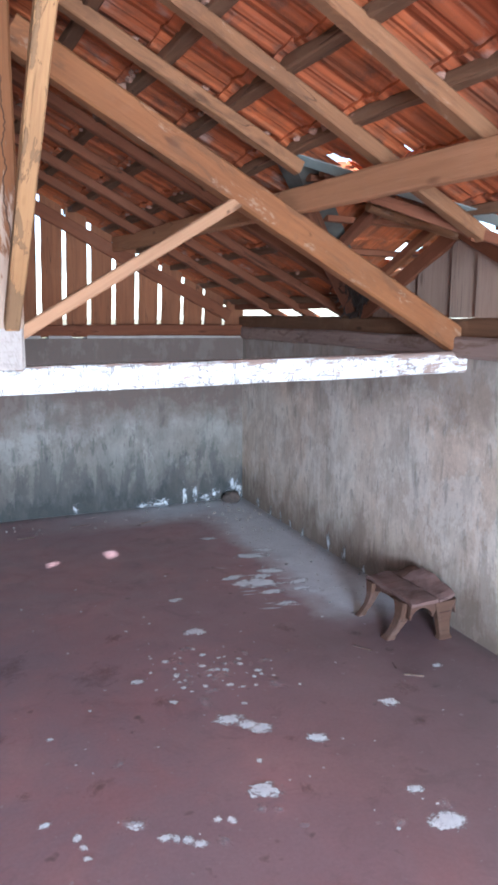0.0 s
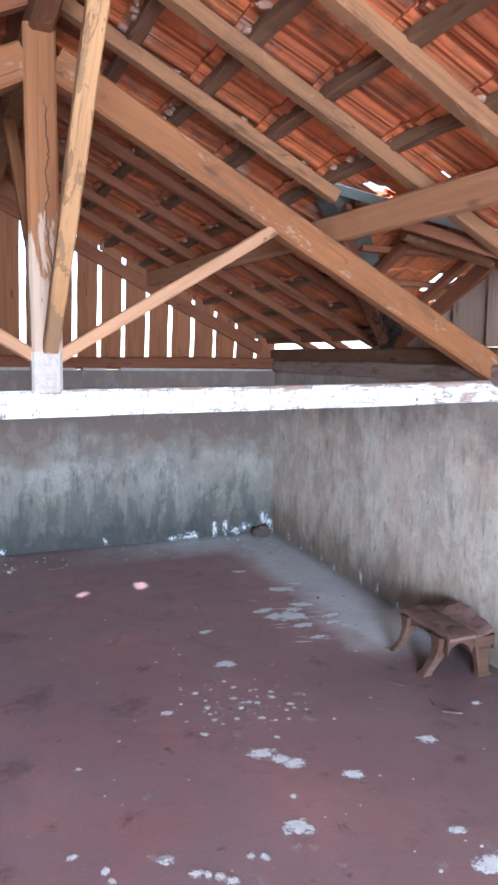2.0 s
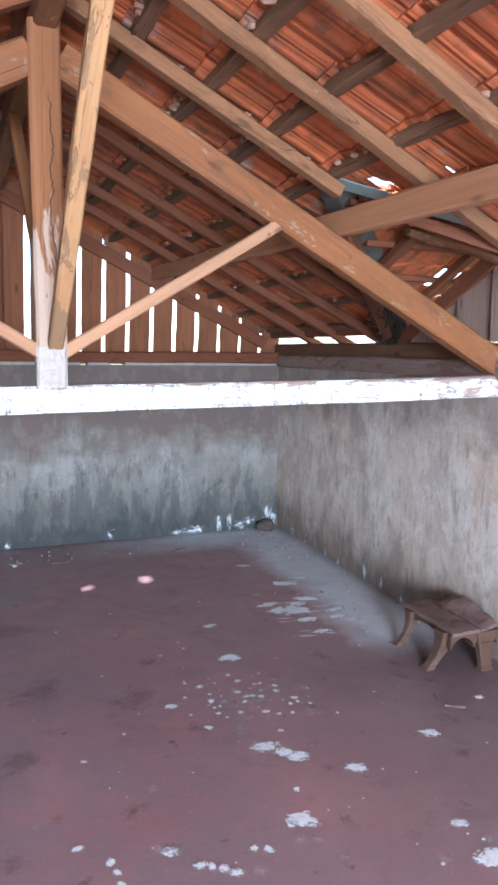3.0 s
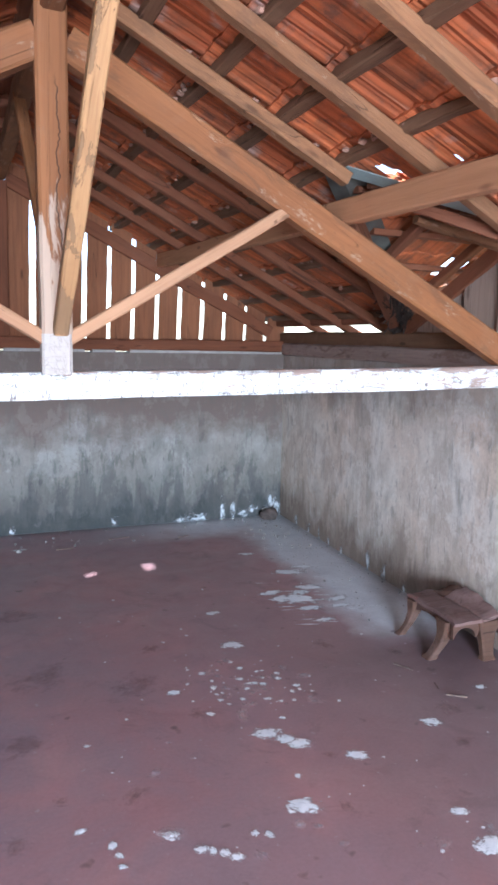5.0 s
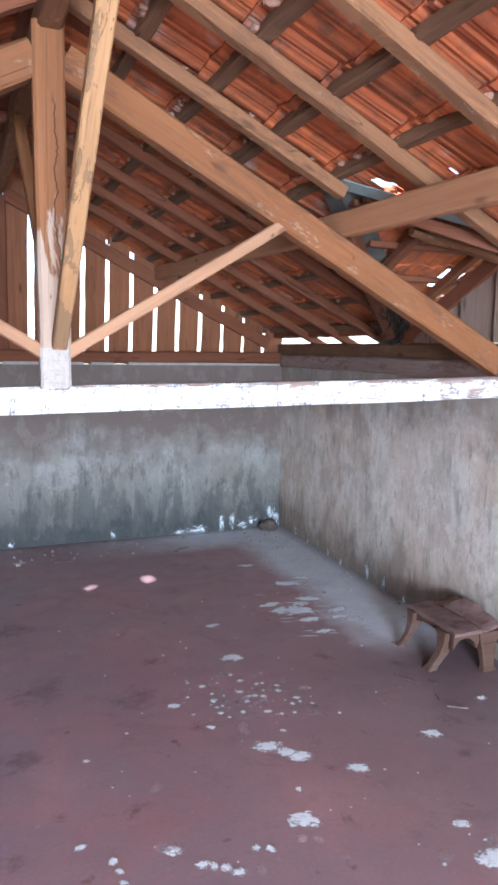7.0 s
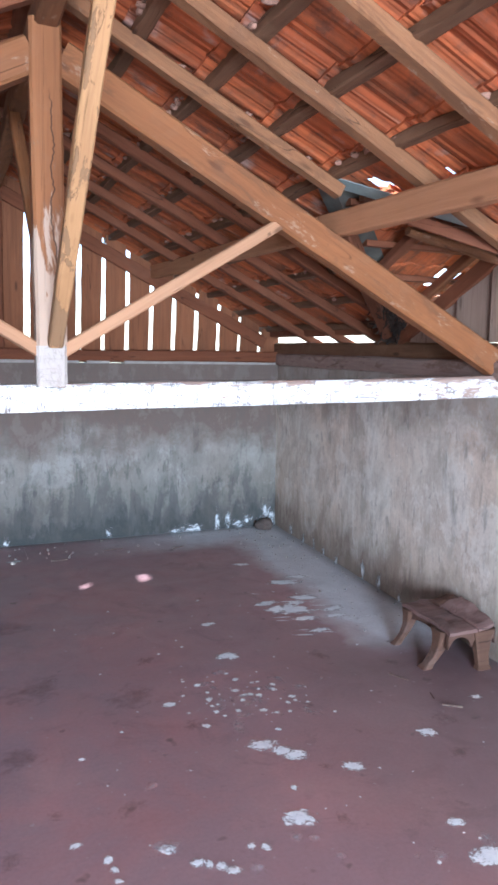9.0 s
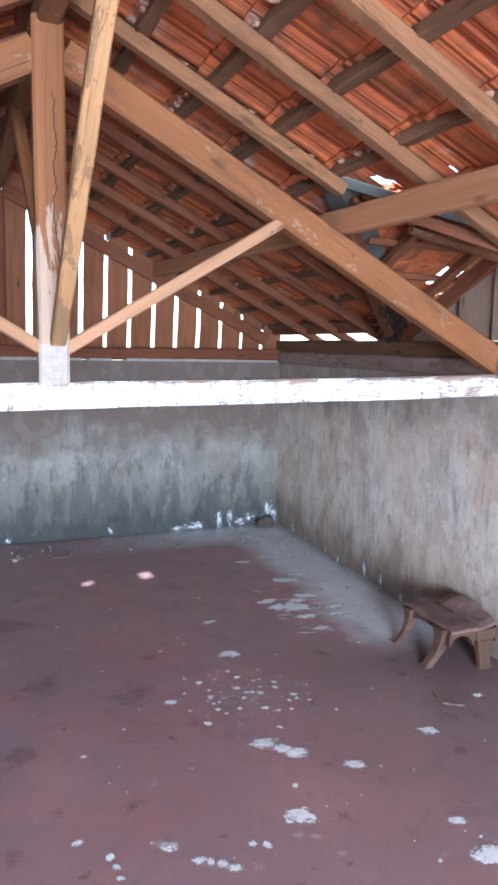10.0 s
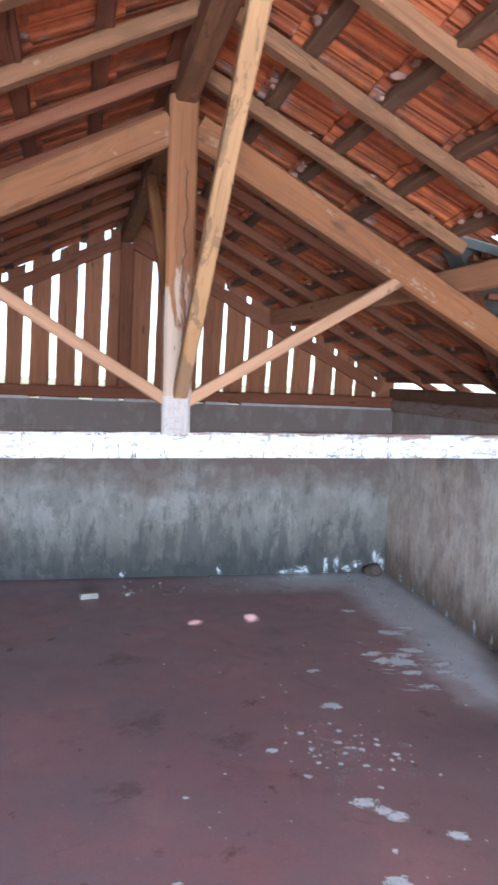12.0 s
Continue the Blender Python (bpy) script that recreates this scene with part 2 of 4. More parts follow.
def red_floor():
    """Red-oxide cement, worn to grey along the two walls of the far corner."""
    k = Net("red_cement", rough=0.4, spec=0.55)
    x, y = k.axis(0), k.axis(1)
    cloud = k.noise(1.1, 6, 0.6)
    blot = k.noise(4.5, 6, 0.65, None, 0.5)
    fine = k.noise(60, 5, 0.7)
    c = k.mix(k.ramp(cloud, 0.38, 0.62), (0.35, 0.190, 0.20), (0.42, 0.238, 0.245))
    c = k.mix(k.ramp(blot, 0.55, 0.75, 0.0, 0.5), c, (0.21, 0.125, 0.135))
    c = k.mix(k.ramp(k.noise(2.2, 5, 0.6), 0.52, 0.72, 0.0, 0.4), c, (0.38, 0.27, 0.26))
    c = k.mix(k.ramp(k.noise(0.9, 6, 0.66, None, 0.6), 0.47, 0.62, 0.0, 0.5), c, (0.30, 0.205, 0.22))
    c = k.mix(k.ramp(k.noise(3.0, 7, 0.7, None, 0.8), 0.56, 0.66, 0.0, 0.5), c, (0.17, 0.105, 0.11))
    # distance from the side wall and from the back wall
    side = k.math("SUBTRACT", k.math("ADD", k.math("MULTIPLY", y, 0.054), 2.40), x)
    back = k.math("SUBTRACT", 5.87, y)
    wob = k.math("MULTIPLY", k.math("SUBTRACT", k.noise(1.8, 5, 0.65), 0.5), 0.55)
    near_side = k.ramp(k.math("ADD", side, wob), 0.40, 0.62, 1.0, 0.0)
    far_only = k.ramp(y, 3.05, 3.35)
    near_back = k.ramp(k.math("ADD", back, wob), 0.25, 0.60, 1.0, 0.0)
    right_only = k.ramp(x, 0.8, 1.9, 0.10, 1.0)
    worn = k.math("MAXIMUM", k.math("MULTIPLY", near_side, far_only), k.math("MULTIPLY", near_back, right_only))
    # darker grey beside the nearer stretch of the side wall
    near_grey = k.math("MULTIPLY", k.ramp(k.math("ADD", side, k.math("MULTIPLY", wob, 1.6)), 0.45, 1.35, 0.8, 0.0), k.ramp(y, 3.0, 3.5, 1.0, 0.0))
    dusty = k.math("MULTIPLY", k.ramp(x, 0.1, 1.9, 0.85, 0.25), k.ramp(k.noise(1.7, 6, 0.66, None, 0.5), 0.38, 0.58))
    c = k.mix(dusty, c, (0.28, 0.21, 0.236))
    c = k.mix(near_grey, c, (0.165, 0.122, 0.132))
    grey = k.mix(k.ramp(blot, 0.35, 0.7), (0.76, 0.82, 0.87), (0.60, 0.65, 0.70))
    c = k.mix(k.math("MULTIPLY", worn, 0.9), c, grey)
    # darker strip where the floor meets the side and back walls
    edge_strip = k.ramp(k.math("ADD", k.math("MINIMUM", side, back), k.math("MULTIPLY", blot, 0.08)), 0.03, 0.14, 0.6, 0.0)
    c = k.mix(edge_strip, c, (0.10, 0.095, 0.09))
    specks = k.ramp(k.noise(28, 2, 0.5), 0.70, 0.74, 0.0, 0.45)
    c = k.mix(specks, c, (0.42, 0.40, 0.40))
    pits = k.ramp(k.noise(7, 3, 0.55), 0.67, 0.74, 0.0, 0.75)
    c = k.mix(pits, c, (0.07, 0.045, 0.045))
    c = k.mix(k.ramp(fine, 0.3, 0.7, 0.0, 0.2), c, (0.12, 0.07, 0.07))
    h = k.math("ADD", k.math("MULTIPLY", fine, 0.25), k.math("ADD", blot, cloud))
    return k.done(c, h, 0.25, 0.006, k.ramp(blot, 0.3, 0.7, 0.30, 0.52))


FLOOR_MAT = red_floor()


def clay():
    k = Net("clay_tile", rough=0.85, spec=0.2)
    co = k.shifted()
    rnd = k.n.new("ShaderNodeObjectInfo").outputs["Random"]
    isl = k.n.new("ShaderNodeNewGeometry").outputs["Random Per Island"]
    pick = k.math("FRACT", k.math("ADD", rnd, isl))
    c = k.mix(pick, (0.56, 0.155, 0.052), (0.40, 0.108, 0.041))
    streak = k.noise(1.0, 6, 0.6, k.mapped((45, 4, 45), co), 0.3)
    blot = k.noise(9, 6, 0.65, co)
    c = k.mix(k.ramp(streak, 0.45, 0.7, 0.0, 0.5), c, (0.20, 0.065, 0.035))
    c = k.mix(k.ramp(blot, 0.52, 0.66, 0.0, 0.75), c, (0.115, 0.062, 0.042))
    soot = k.noise(3.2, 6, 0.68, co, 0.5)
    c = k.mix(k.ramp(soot, 0.50, 0.64, 0.0, 0.6), c, (0.15, 0.075, 0.042))
    scrape = k.noise(1.0, 4, 0.6, k.mapped((38, 2.5, 38), co), 0.2)
    c = k.mix(k.ramp(scrape, 0.63, 0.69, 0.0, 0.5), c, (0.48, 0.27, 0.17))
    c = k.mix(k.ramp(k.noise(5, 5, 0.6, co), 0.60, 0.70, 0.0, 0.6), c, (0.40, 0.31, 0.26))
    # fine pressed grooves running down the slope
    comb = k.n.new("ShaderNodeTexWave")
    comb.bands_direction = "X"
    comb.inputs["Scale"].default_value = 11.5
    comb.inputs["Distortion"].default_value = 0.4
    k.l.new(k.co, comb.inputs["Vector"])
    groove = comb.outputs["Fac"]
    c = k.mix(k.ramp(groove, 0.30, 0.05, 0.0, 0.22), c, (0.14, 0.05, 0.025))
    h = k.math("ADD", k.math("ADD", streak, blot), k.math("MULTIPLY", groove, 0.8))
    return k.done(c, h, 0.45, 0.005)


CLAY = clay()


def simple(name, a, b, scale, rough=0.8, metallic=0.0, bump=0.3):
    k = Net(name, rough=rough, metallic=metallic)
    f = k.noise(scale, 6, 0.65)
    g = k.noise(scale * 7, 4, 0.6)
    c = k.mix(k.ramp(f, 0.35, 0.65), a, b)
    c = k.mix(k.ramp(g, 0.5, 0.75, 0.0, 0.4), c, tuple(0.5 * v for v in a))
    return k.done(c, k.math("ADD", f, k.math("MULTIPLY", g, 0.4)), bump, 0.006)


FLASHING_MAT = simple("painted_sheet_metal", (0.36, 0.44, 0.41), (0.28, 0.33, 0.31), 5, 0.5, 0.1)
# same sheet metal for the far valley, its shade put into the colour
SHADED_FLASHING = simple("shaded_sheet_metal", (0.13, 0.13, 0.11), (0.075, 0.06, 0.05), 6, 0.6, 0.1)
MORTAR = simple("lime_mortar", (0.42, 0.40, 0.37), (0.30, 0.28, 0.26), 14, 0.95)
MORTAR_RED = simple("stained_mortar", (0.36, 0.20, 0.135), (0.25, 0.14, 0.10), 14, 0.95)
CRUMB = simple("plaster_crumb", (0.30, 0.31, 0.32), (0.12, 0.11, 0.10), 3.0, 0.95)
NEST = simple("rotten_straw", (0.045, 0.03, 0.022), (0.02, 0.015, 0.012), 30, 0.95, 0.0, 0.8)
STONE = simple("dark_stone", (0.11, 0.085, 0.075), (0.06, 0.05, 0.045), 16, 0.9)
TWIG_MAT = simple("dry_twig", (0.20, 0.15, 0.12), (0.10, 0.07, 0.06), 30, 0.9)
GROUND_MAT = simple("dry_grass_ground", (0.20, 0.19, 0.09), (0.28, 0.22, 0.14), 0.7, 0.95)

# ---- builders ----


def from_bm(name, bm, mat, parent=None, label=""):
    bmesh.ops.recalc_face_normals(bm, faces=bm.faces)
    me = bpy.data.meshes.new(name)
    bm.to_mesh(me)
    bm.free()
    me.materials.append(mat)
    ob = new(name, me)
    if parent is not None:
        ob.parent = parent
    if label:
        tagged(ob, label)
    return ob


def empty(name, at=(0, 0, 0), label="", category="", kind="", group=""):
    ob = new(name)
    ob.location = at
    ob.empty_display_size = 0.1
    return tagged(ob, label, category, group, kind)


def beam(name, p0, p1, width, depth, mat, parent, up=(0, 0, 1), rough=0.003, ends=(0.0, 0.0), label="", round_pole=False):
    """A timber from p0 to p1 (its axis), width across and depth along up, with worn edges and a slightly crooked line."""
    p0, p1 = Vector(p0), Vector(p1)
    ax = (p1 - p0).normalized()
    side = Vector(up).cross(ax).normalized()
    top = ax.cross(side)
    length = (p1 - p0).length
    m = Matrix((ax, side, top)).transposed().to_4x4()
    m.translation = p0
    c = 0.12 * min(width, depth)
    w, d = width / 2, depth / 2
    ring = [(-w + c, -d), (w - c, -d), (w, -d + c), (w, d - c), (w - c, d), (-w + c, d), (-w, d - c), (-w, -d + c)]
    if round_pole:
        ring = [(w * math.cos(a), d * math.sin(a)) for a in (math.tau * i / 10 for i in range(10))]
    n = max(2, int(length / 0.13))
    seed = Vector((random.random() * 50, random.random() * 50, 0))
    bm = bmesh.new()
    rings = []
    for i in range(n + 1):
        s = length * i / n
        wav = noise.noise_vector(seed + Vector((s * 1.1, 0, 0))) * rough * 1.6
        row = []
        for j, (a, b) in enumerate(ring):
            f = noise.noise_vector(seed + Vector((s * 7, j * 3.1, 4))) * rough
            cut = 0.0
            if i == 0:
                cut = ends[0] * (b / d)
            elif i == n:
                cut = ends[1] * (b / d)
            row.append(bm.verts.new((s + cut, a + f.y + wav.y, b + f.z + wav.z)))
        rings.append(row)
    k = len(ring)
    for i in range(n):
        for j in range(k):
            bm.faces.new((rings[i][j], rings[i][(j + 1) % k], rings[i + 1][(j + 1) % k], rings[i + 1][j]))
    bm.faces.new(rings[0])
    bm.faces.new(rings[-1])
    ob = from_bm(name, bm, mat, parent, label)
    ob.matrix_world = m
    if parent is not None:
        ob.matrix_basis = parent.matrix_basis.inverted() @ m
    return ob


def prism(name, outline, axis, a, b, mat, parent=None, label=""):
    """A flat outline (two coordinates) pulled out along an axis from a to b."""
    bm = bmesh.new()

    def at(p, s):
        return {"x": (s, p[0], p[1]), "y": (p[0], s, p[1]), "z": (p[0], p[1], s)}[axis]

    lo = [bm.verts.new(at(p, a)) for p in outline]
    hi = [bm.verts.new(at(p, b)) for p in outline]
    bm.faces.new(lo)
    bm.faces.new(hi)
    for i in range(len(outline)):
        j = (i + 1) % len(outline)
        bm.faces.new((lo[i], lo[j], hi[j], hi[i]))
    return from_bm(name, bm, mat, parent, label)


# ---- plan ----
BACK_Y, WALL_H = 5.87, 1.43
RIDGE_X, SLOPE = 0.40, 0.50
LEFT_X, REAR_Y = -1.75, -4.61
TRUSS_Y = 2.85
RAFTER_Z = 2.79   # underside of the rafters at the ridge line
TILE_Z = 2.875    # underside of the tiles at the ridge line
THETA = math.atan(SLOPE)


def side_x(y):
    """Inner face of the side wall, which runs slightly askew."""
    return 2.40 + 0.054 * y


def eave_x(y):
    """Line of the timbers that lie on the side wall."""
    return 2.255 + 0.079 * y


# ---- ground, floor, walls ----
g = bmesh.new()
bmesh.ops.create_grid(g, x_segments=4, y_segments=4, size=900)
ground = from_bm("ground", g, GROUND_MAT)
ground.location.z = -0.35
tagged(ground, "dry grassy ground around the old building", "ground", kind="structure")

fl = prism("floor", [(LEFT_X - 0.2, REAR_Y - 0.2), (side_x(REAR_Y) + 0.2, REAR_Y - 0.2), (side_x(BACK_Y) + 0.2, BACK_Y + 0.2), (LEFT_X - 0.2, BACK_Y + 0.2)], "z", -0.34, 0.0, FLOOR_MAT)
tagged(fl, "worn red cement floor spattered with white limewash", "floor", kind="structure")


def wall_slab(name, p0, p1, out, height, mat, label):
    """A plastered wall between two floor points, its thickness on the side of out, with a gently uneven face."""
    p0, p1, out = Vector(p0), Vector(p1), Vector(out)
    n, hz = max(4, int((p1 - p0).length / 0.15)), 10
    bm = bmesh.new()
    grid = []
    for i in range(n + 1):
        row = []
        for j in range(hz + 1):
            p = p0.lerp(p1, i / n) + Vector((0, 0, height * j / hz))
            d = noise.noise(p * 1.3) * 0.007 + noise.noise(p * 4) * 0.003
            row.append(bm.verts.new(p + out.normalized() * (d if 0 < j < hz else abs(d))))
        grid.append(row)
    for i in range(n):
        for j in range(hz):
            bm.faces.new((grid[i][j], grid[i + 1][j], grid[i + 1][j + 1], grid[i][j + 1]))
    a, b = [bm.verts.new(p + out) for p in (p0, p1)]
    c, d = [bm.verts.new(p + out + Vector((0, 0, height))) for p in (p1, p0)]
    bm.faces.new((a, b, c, d))
    bm.faces.new([r[hz] for r in grid] + [c, d])
    bm.faces.new([r[0] for r in grid] + [b, a])
    bm.faces.new(grid[0] + [d, a])
    bm.faces.new(grid[n] + [c, b])
    return tagged(from_bm(name, bm, mat), label, "wall", kind="structure")


wall_slab("wall_north", (LEFT_X - 0.2, BACK_Y, 0), (side_x(BACK_Y) + 0.2, BACK_Y, 0), (0, 0.22, 0), WALL_H, PLASTER_BACK, "low grey plaster wall with dark mould along its foot")
wall_slab("wall_east", (side_x(REAR_Y), REAR_Y, 0), (side_x(BACK_Y), BACK_Y, 0), (0.22, -0.017, 0), 1.42, PLASTER_SIDE, "stained pale plaster wall with vertical dirt streaks")
wall_slab("wall_west", (LEFT_X, REAR_Y, 0), (LEFT_X, BACK_Y, 0), (-0.22, 0, 0), 1.42, PLASTER_SIDE, "stained plaster wall along the other side")

rear = empty("wall_south", (0, REAR_Y, 0), "plastered end wall with a wide open doorway", "wall", "structure")
for out_line in (
    [(LEFT_X, 0), (-1.45, 0), (-1.45, 1.87), (LEFT_X, 1.75)],
    [(1.10, 0), (side_x(REAR_Y), 0), (side_x(REAR_Y), 1.9), (1.10, 2.4)],
    [(-0.60, 2.25), (1.10, 2.25), (1.10, 2.4), (RIDGE_X, 2.8)],
):
    prism("masonry", out_line, "y", -0.2, 0.0, PLASTER_SIDE, rear)

# ---- roof frame ----
frame_top = empty("roof_truss", (RIDGE_X, TRUSS_Y, 1.3), "timber king-post roof truss with a flaking white tie beam", "roof truss", "structure")
ty = TRUSS_Y + 0.055
kx = 0.395
beam("tie_beam", (LEFT_X - 0.05, ty, 1.322), (2.66, ty, 1.389), 0.11, 0.102, WHITE_PAINT, frame_top, label="flaking white painted tie beam")
beam("king_post", (kx, ty - 0.01, 1.39), (kx, ty - 0.01, 1.55), 0.112, 0.085, WORN_PAINT, frame_top, up=(0, 1, 0), label="whitewashed foot of the king post")
beam("king_post", (kx, ty - 0.01, 1.55), (kx - 0.004, ty - 0.01, 2.70), 0.114, 0.087, LIMED_POST, frame_top, up=(0, 1, 0))
beam("principal_rafter", (0.445, ty, 2.585), (2.70, ty, 1.401), 0.085, 0.125, TIMBER, frame_top, up=(0.5, 0, 1))
beam("principal_rafter", (0.345, ty, 2.585), (-1.72, ty, 1.50), 0.085, 0.125, TIMBER, frame_top, up=(-0.5, 0, 1))
beam("brace", (0.43, ty - 0.01, 1.526), (1.33, ty - 0.01, 2.072), 0.06, 0.048, BRACE_WOOD, frame_top, up=(-0.5, 0, 1))
beam("brace", (0.36, ty - 0.01, 1.526), (-0.54, ty - 0.01, 2.072), 0.06, 0.048, BRACE_WOOD, frame_top, up=(0.5, 0, 1))
beam("ridge_brace", (0.405, TRUSS_Y - 0.005, 1.56), (0.405, 1.55, 2.72), 0.055, 0.05, PEELED, frame_top, up=(0, 0.7, 0.7))
beam("ridge_brace", (0.42, TRUSS_Y + 0.11, 1.56), (0.375, 3.95, 2.70), 0.055, 0.05, TIMBER, frame_top, up=(0, -0.7, 0.7))

roof = empty("roof", (RIDGE_X, 2.0, RAFTER_Z), "old clay tile roof on rough timber rafters", "roof", "structure")
beam("ridge_beam", (kx, REAR_Y - 0.3, 2.735), (kx, BACK_Y + 0.3, 2.735), 0.085, 0.12, GREY_TIMBER, roof, rough=0.005)


def roof_z(x, base):
    return base - SLOPE * abs(x - RIDGE_X)


for sgn in (1, -1):
    px = RIDGE_X + sgn * 1.2525
    beam("purlin", (px, REAR_Y - 0.3, roof_z(px - sgn * 0.04, RAFTER_Z) - 0.275), (px - sgn * 0.03, BACK_Y + 0.06, roof_z(px - sgn * 0.04, RAFTER_Z) - 0.015), 0.06, 0.105, PURLIN_WOOD, roof, rough=0.004)

APEX_X, APEX_Y, VALLEY = 1.62, 2.95, 1.05   # head of the dormer and the run of its valleys


def in_dormer(x, y, margin=0.0):
    return x > APEX_X + abs(y - APEX_Y) / VALLEY + margin


RAFTERS_Y = [1.88 + 0.492 * k for k in range(-13, 8)]
for i, y in enumerate(RAFTERS_Y):
    y = y + 0.004 * (i % 3)
    stop = 2.78 if y < 4.0 else 2.96
    if in_dormer(2.9, y):
        stop = min(stop, APEX_X + abs(y - APEX_Y) / VALLEY + 0.02)
    if abs(y - 2.87) < 0.1:
        stop = 1.60
    nx, dz = (0.5, 0, 1), 0.031
    x0 = RIDGE_X + 0.02
    # one run of rafters in two tones: darker past the truss
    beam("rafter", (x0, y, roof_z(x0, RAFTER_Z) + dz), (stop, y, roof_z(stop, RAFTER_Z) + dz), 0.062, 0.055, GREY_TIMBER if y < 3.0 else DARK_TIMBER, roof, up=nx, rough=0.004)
    x0, stop = RIDGE_X - 0.02, -2.1
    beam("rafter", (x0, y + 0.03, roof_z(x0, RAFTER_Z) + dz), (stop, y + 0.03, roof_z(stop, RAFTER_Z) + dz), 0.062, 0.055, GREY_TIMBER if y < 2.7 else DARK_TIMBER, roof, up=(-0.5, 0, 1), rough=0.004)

for k in range(10):
    for sgn in (1, -1):
        if sgn > 0 and k > 8:
            continue
        x = RIDGE_X + sgn * (0.05 + 0.278 * k)
        z = roof_z(x, RAFTER_Z) + 0.083
        spans = [(REAR_Y - 0.35, BACK_Y + 0.32)]
        if sgn > 0 and in_dormer(x, APEX_Y):
            half = (x - APEX_X) * VALLEY + 0.02
            spans = [(REAR_Y - 0.35, APEX_Y - half), (APEX_Y + half, BACK_Y + 0.32)]
        for a, b in spans:
            if b - a > 0.2:
                # battens left of the ridge take the darker tone
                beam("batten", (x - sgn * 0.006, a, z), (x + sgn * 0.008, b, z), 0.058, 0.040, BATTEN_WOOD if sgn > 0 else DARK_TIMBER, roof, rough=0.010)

# lumps of bedding mortar left under the tile ends
dab = random.Random(11)
dab_me = []
for q in range(3):
    bm = bmesh.new()
    bmesh.ops.create_icosphere(bm, subdivisions=2, radius=1.0)
    for v in bm.verts:
        v.co *= 1 + 0.5 * noise.noise(v.co * 1.8 + Vector((q * 7, 0, 0)))
    ob = from_bm("mortar_lump", bm, MORTAR_RED, roof)
    dab_me.append(ob.data)
    ob.scale = (0.02, 0.03, 0.012)
    ob.location = (0.5 + 0.278 * q, 0.9, -0.5 * (0.5 + 0.278 * q) + 0.085)
for q in range(150):
    sgn = 1 if dab.random() < 0.75 else -1
    k = dab.randrange(1, 8)
    x = RIDGE_X + sgn * (0.05 + 0.278 * k - 0.045 + 0.02 * dab.random())
    y = 1.6 + 4.2 * dab.random()
    if sgn > 0 and in_dormer(x, y, -0.1):
        continue
    ob = new("mortar_lump", dab.choice(dab_me))
    ob.parent = roof
    r = 0.006 + 0.012 * dab.random()
    ob.matrix_basis = roof.matrix_basis.inverted() @ pose(x, y, roof_z(x, TILE_Z) - 0.004, 0, 0, 360 * dab.random()) @ Matrix.Diagonal((r, 1.7 * r, 0.8 * r, 1))

# ---- wall plates ----
plate_n = beam("wall_plate_north", (LEFT_X, BACK_Y + 0.06, 1.492), (side_x(BACK_Y), BACK_Y + 0.06, 1.498), 0.10, 0.095, DARK_TIMBER, None, rough=0.006)
tagged(plate_n, "dark rough timber wall plate under the boarded gable", "wall plate", kind="structure")
plate_e = beam("wall_plate_east", (eave_x(REAR_Y) + 0.07, REAR_Y, 1.445), (eave_x(BACK_Y) + 0.06, BACK_Y + 0.1, 1.475), 0.13, 0.10, PALE_BOARD, None, rough=0.006)
tagged(plate_e, "grey worn timber plate along the top of the wall", "wall plate", kind="structure")
plate_w = beam("wall_plate_west", (LEFT_X - 0.07, REAR_Y, 1.46), (LEFT_X - 0.07, BACK_Y + 0.1, 1.46), 0.13, 0.10, PALE_BOARD, None, rough=0.006)
tagged(plate_w, "grey worn timber plate along the other wall", "wall plate", kind="structure")
eave = beam("eave_beam", (eave_x(1.7) + 0.10, 1.7, 1.54), (eave_x(BACK_Y) + 0.06, BACK_Y + 0.1, 1.56), 0.10, 0.118, BATTEN_WOOD, None, rough=0.006)
tagged(eave, "dark eave beam lying on the wall plate", "beam", kind="structure")
beam("eave_batten", (2.735, 3.95, 1.718), (2.735, BACK_Y + 0.3, 1.718), 0.10, 0.10, DARK_TIMBER, roof, rough=0.006)
bed = empty("mortar_bed", (0, BACK_Y + 0.06, WALL_H), "broken mortar bed under the wall plate", "mortar", "structure")
cuts = [LEFT_X, -0.72, -0.66, -0.33, -0.25, 0.05, 0.15, 0.36, 0.40, 0.66, 0.74, 1.0, 1.06, 1.24, 1.36, 2.70]
for a, b in zip(cuts[0::2], cuts[1::2]):
    beam("mortar", ((a), BACK_Y + 0.06, WALL_H + 0.006), ((b), BACK_Y + 0.06, WALL_H + 0.006), 0.11, 0.03, MORTAR, bed, rough=0.004)

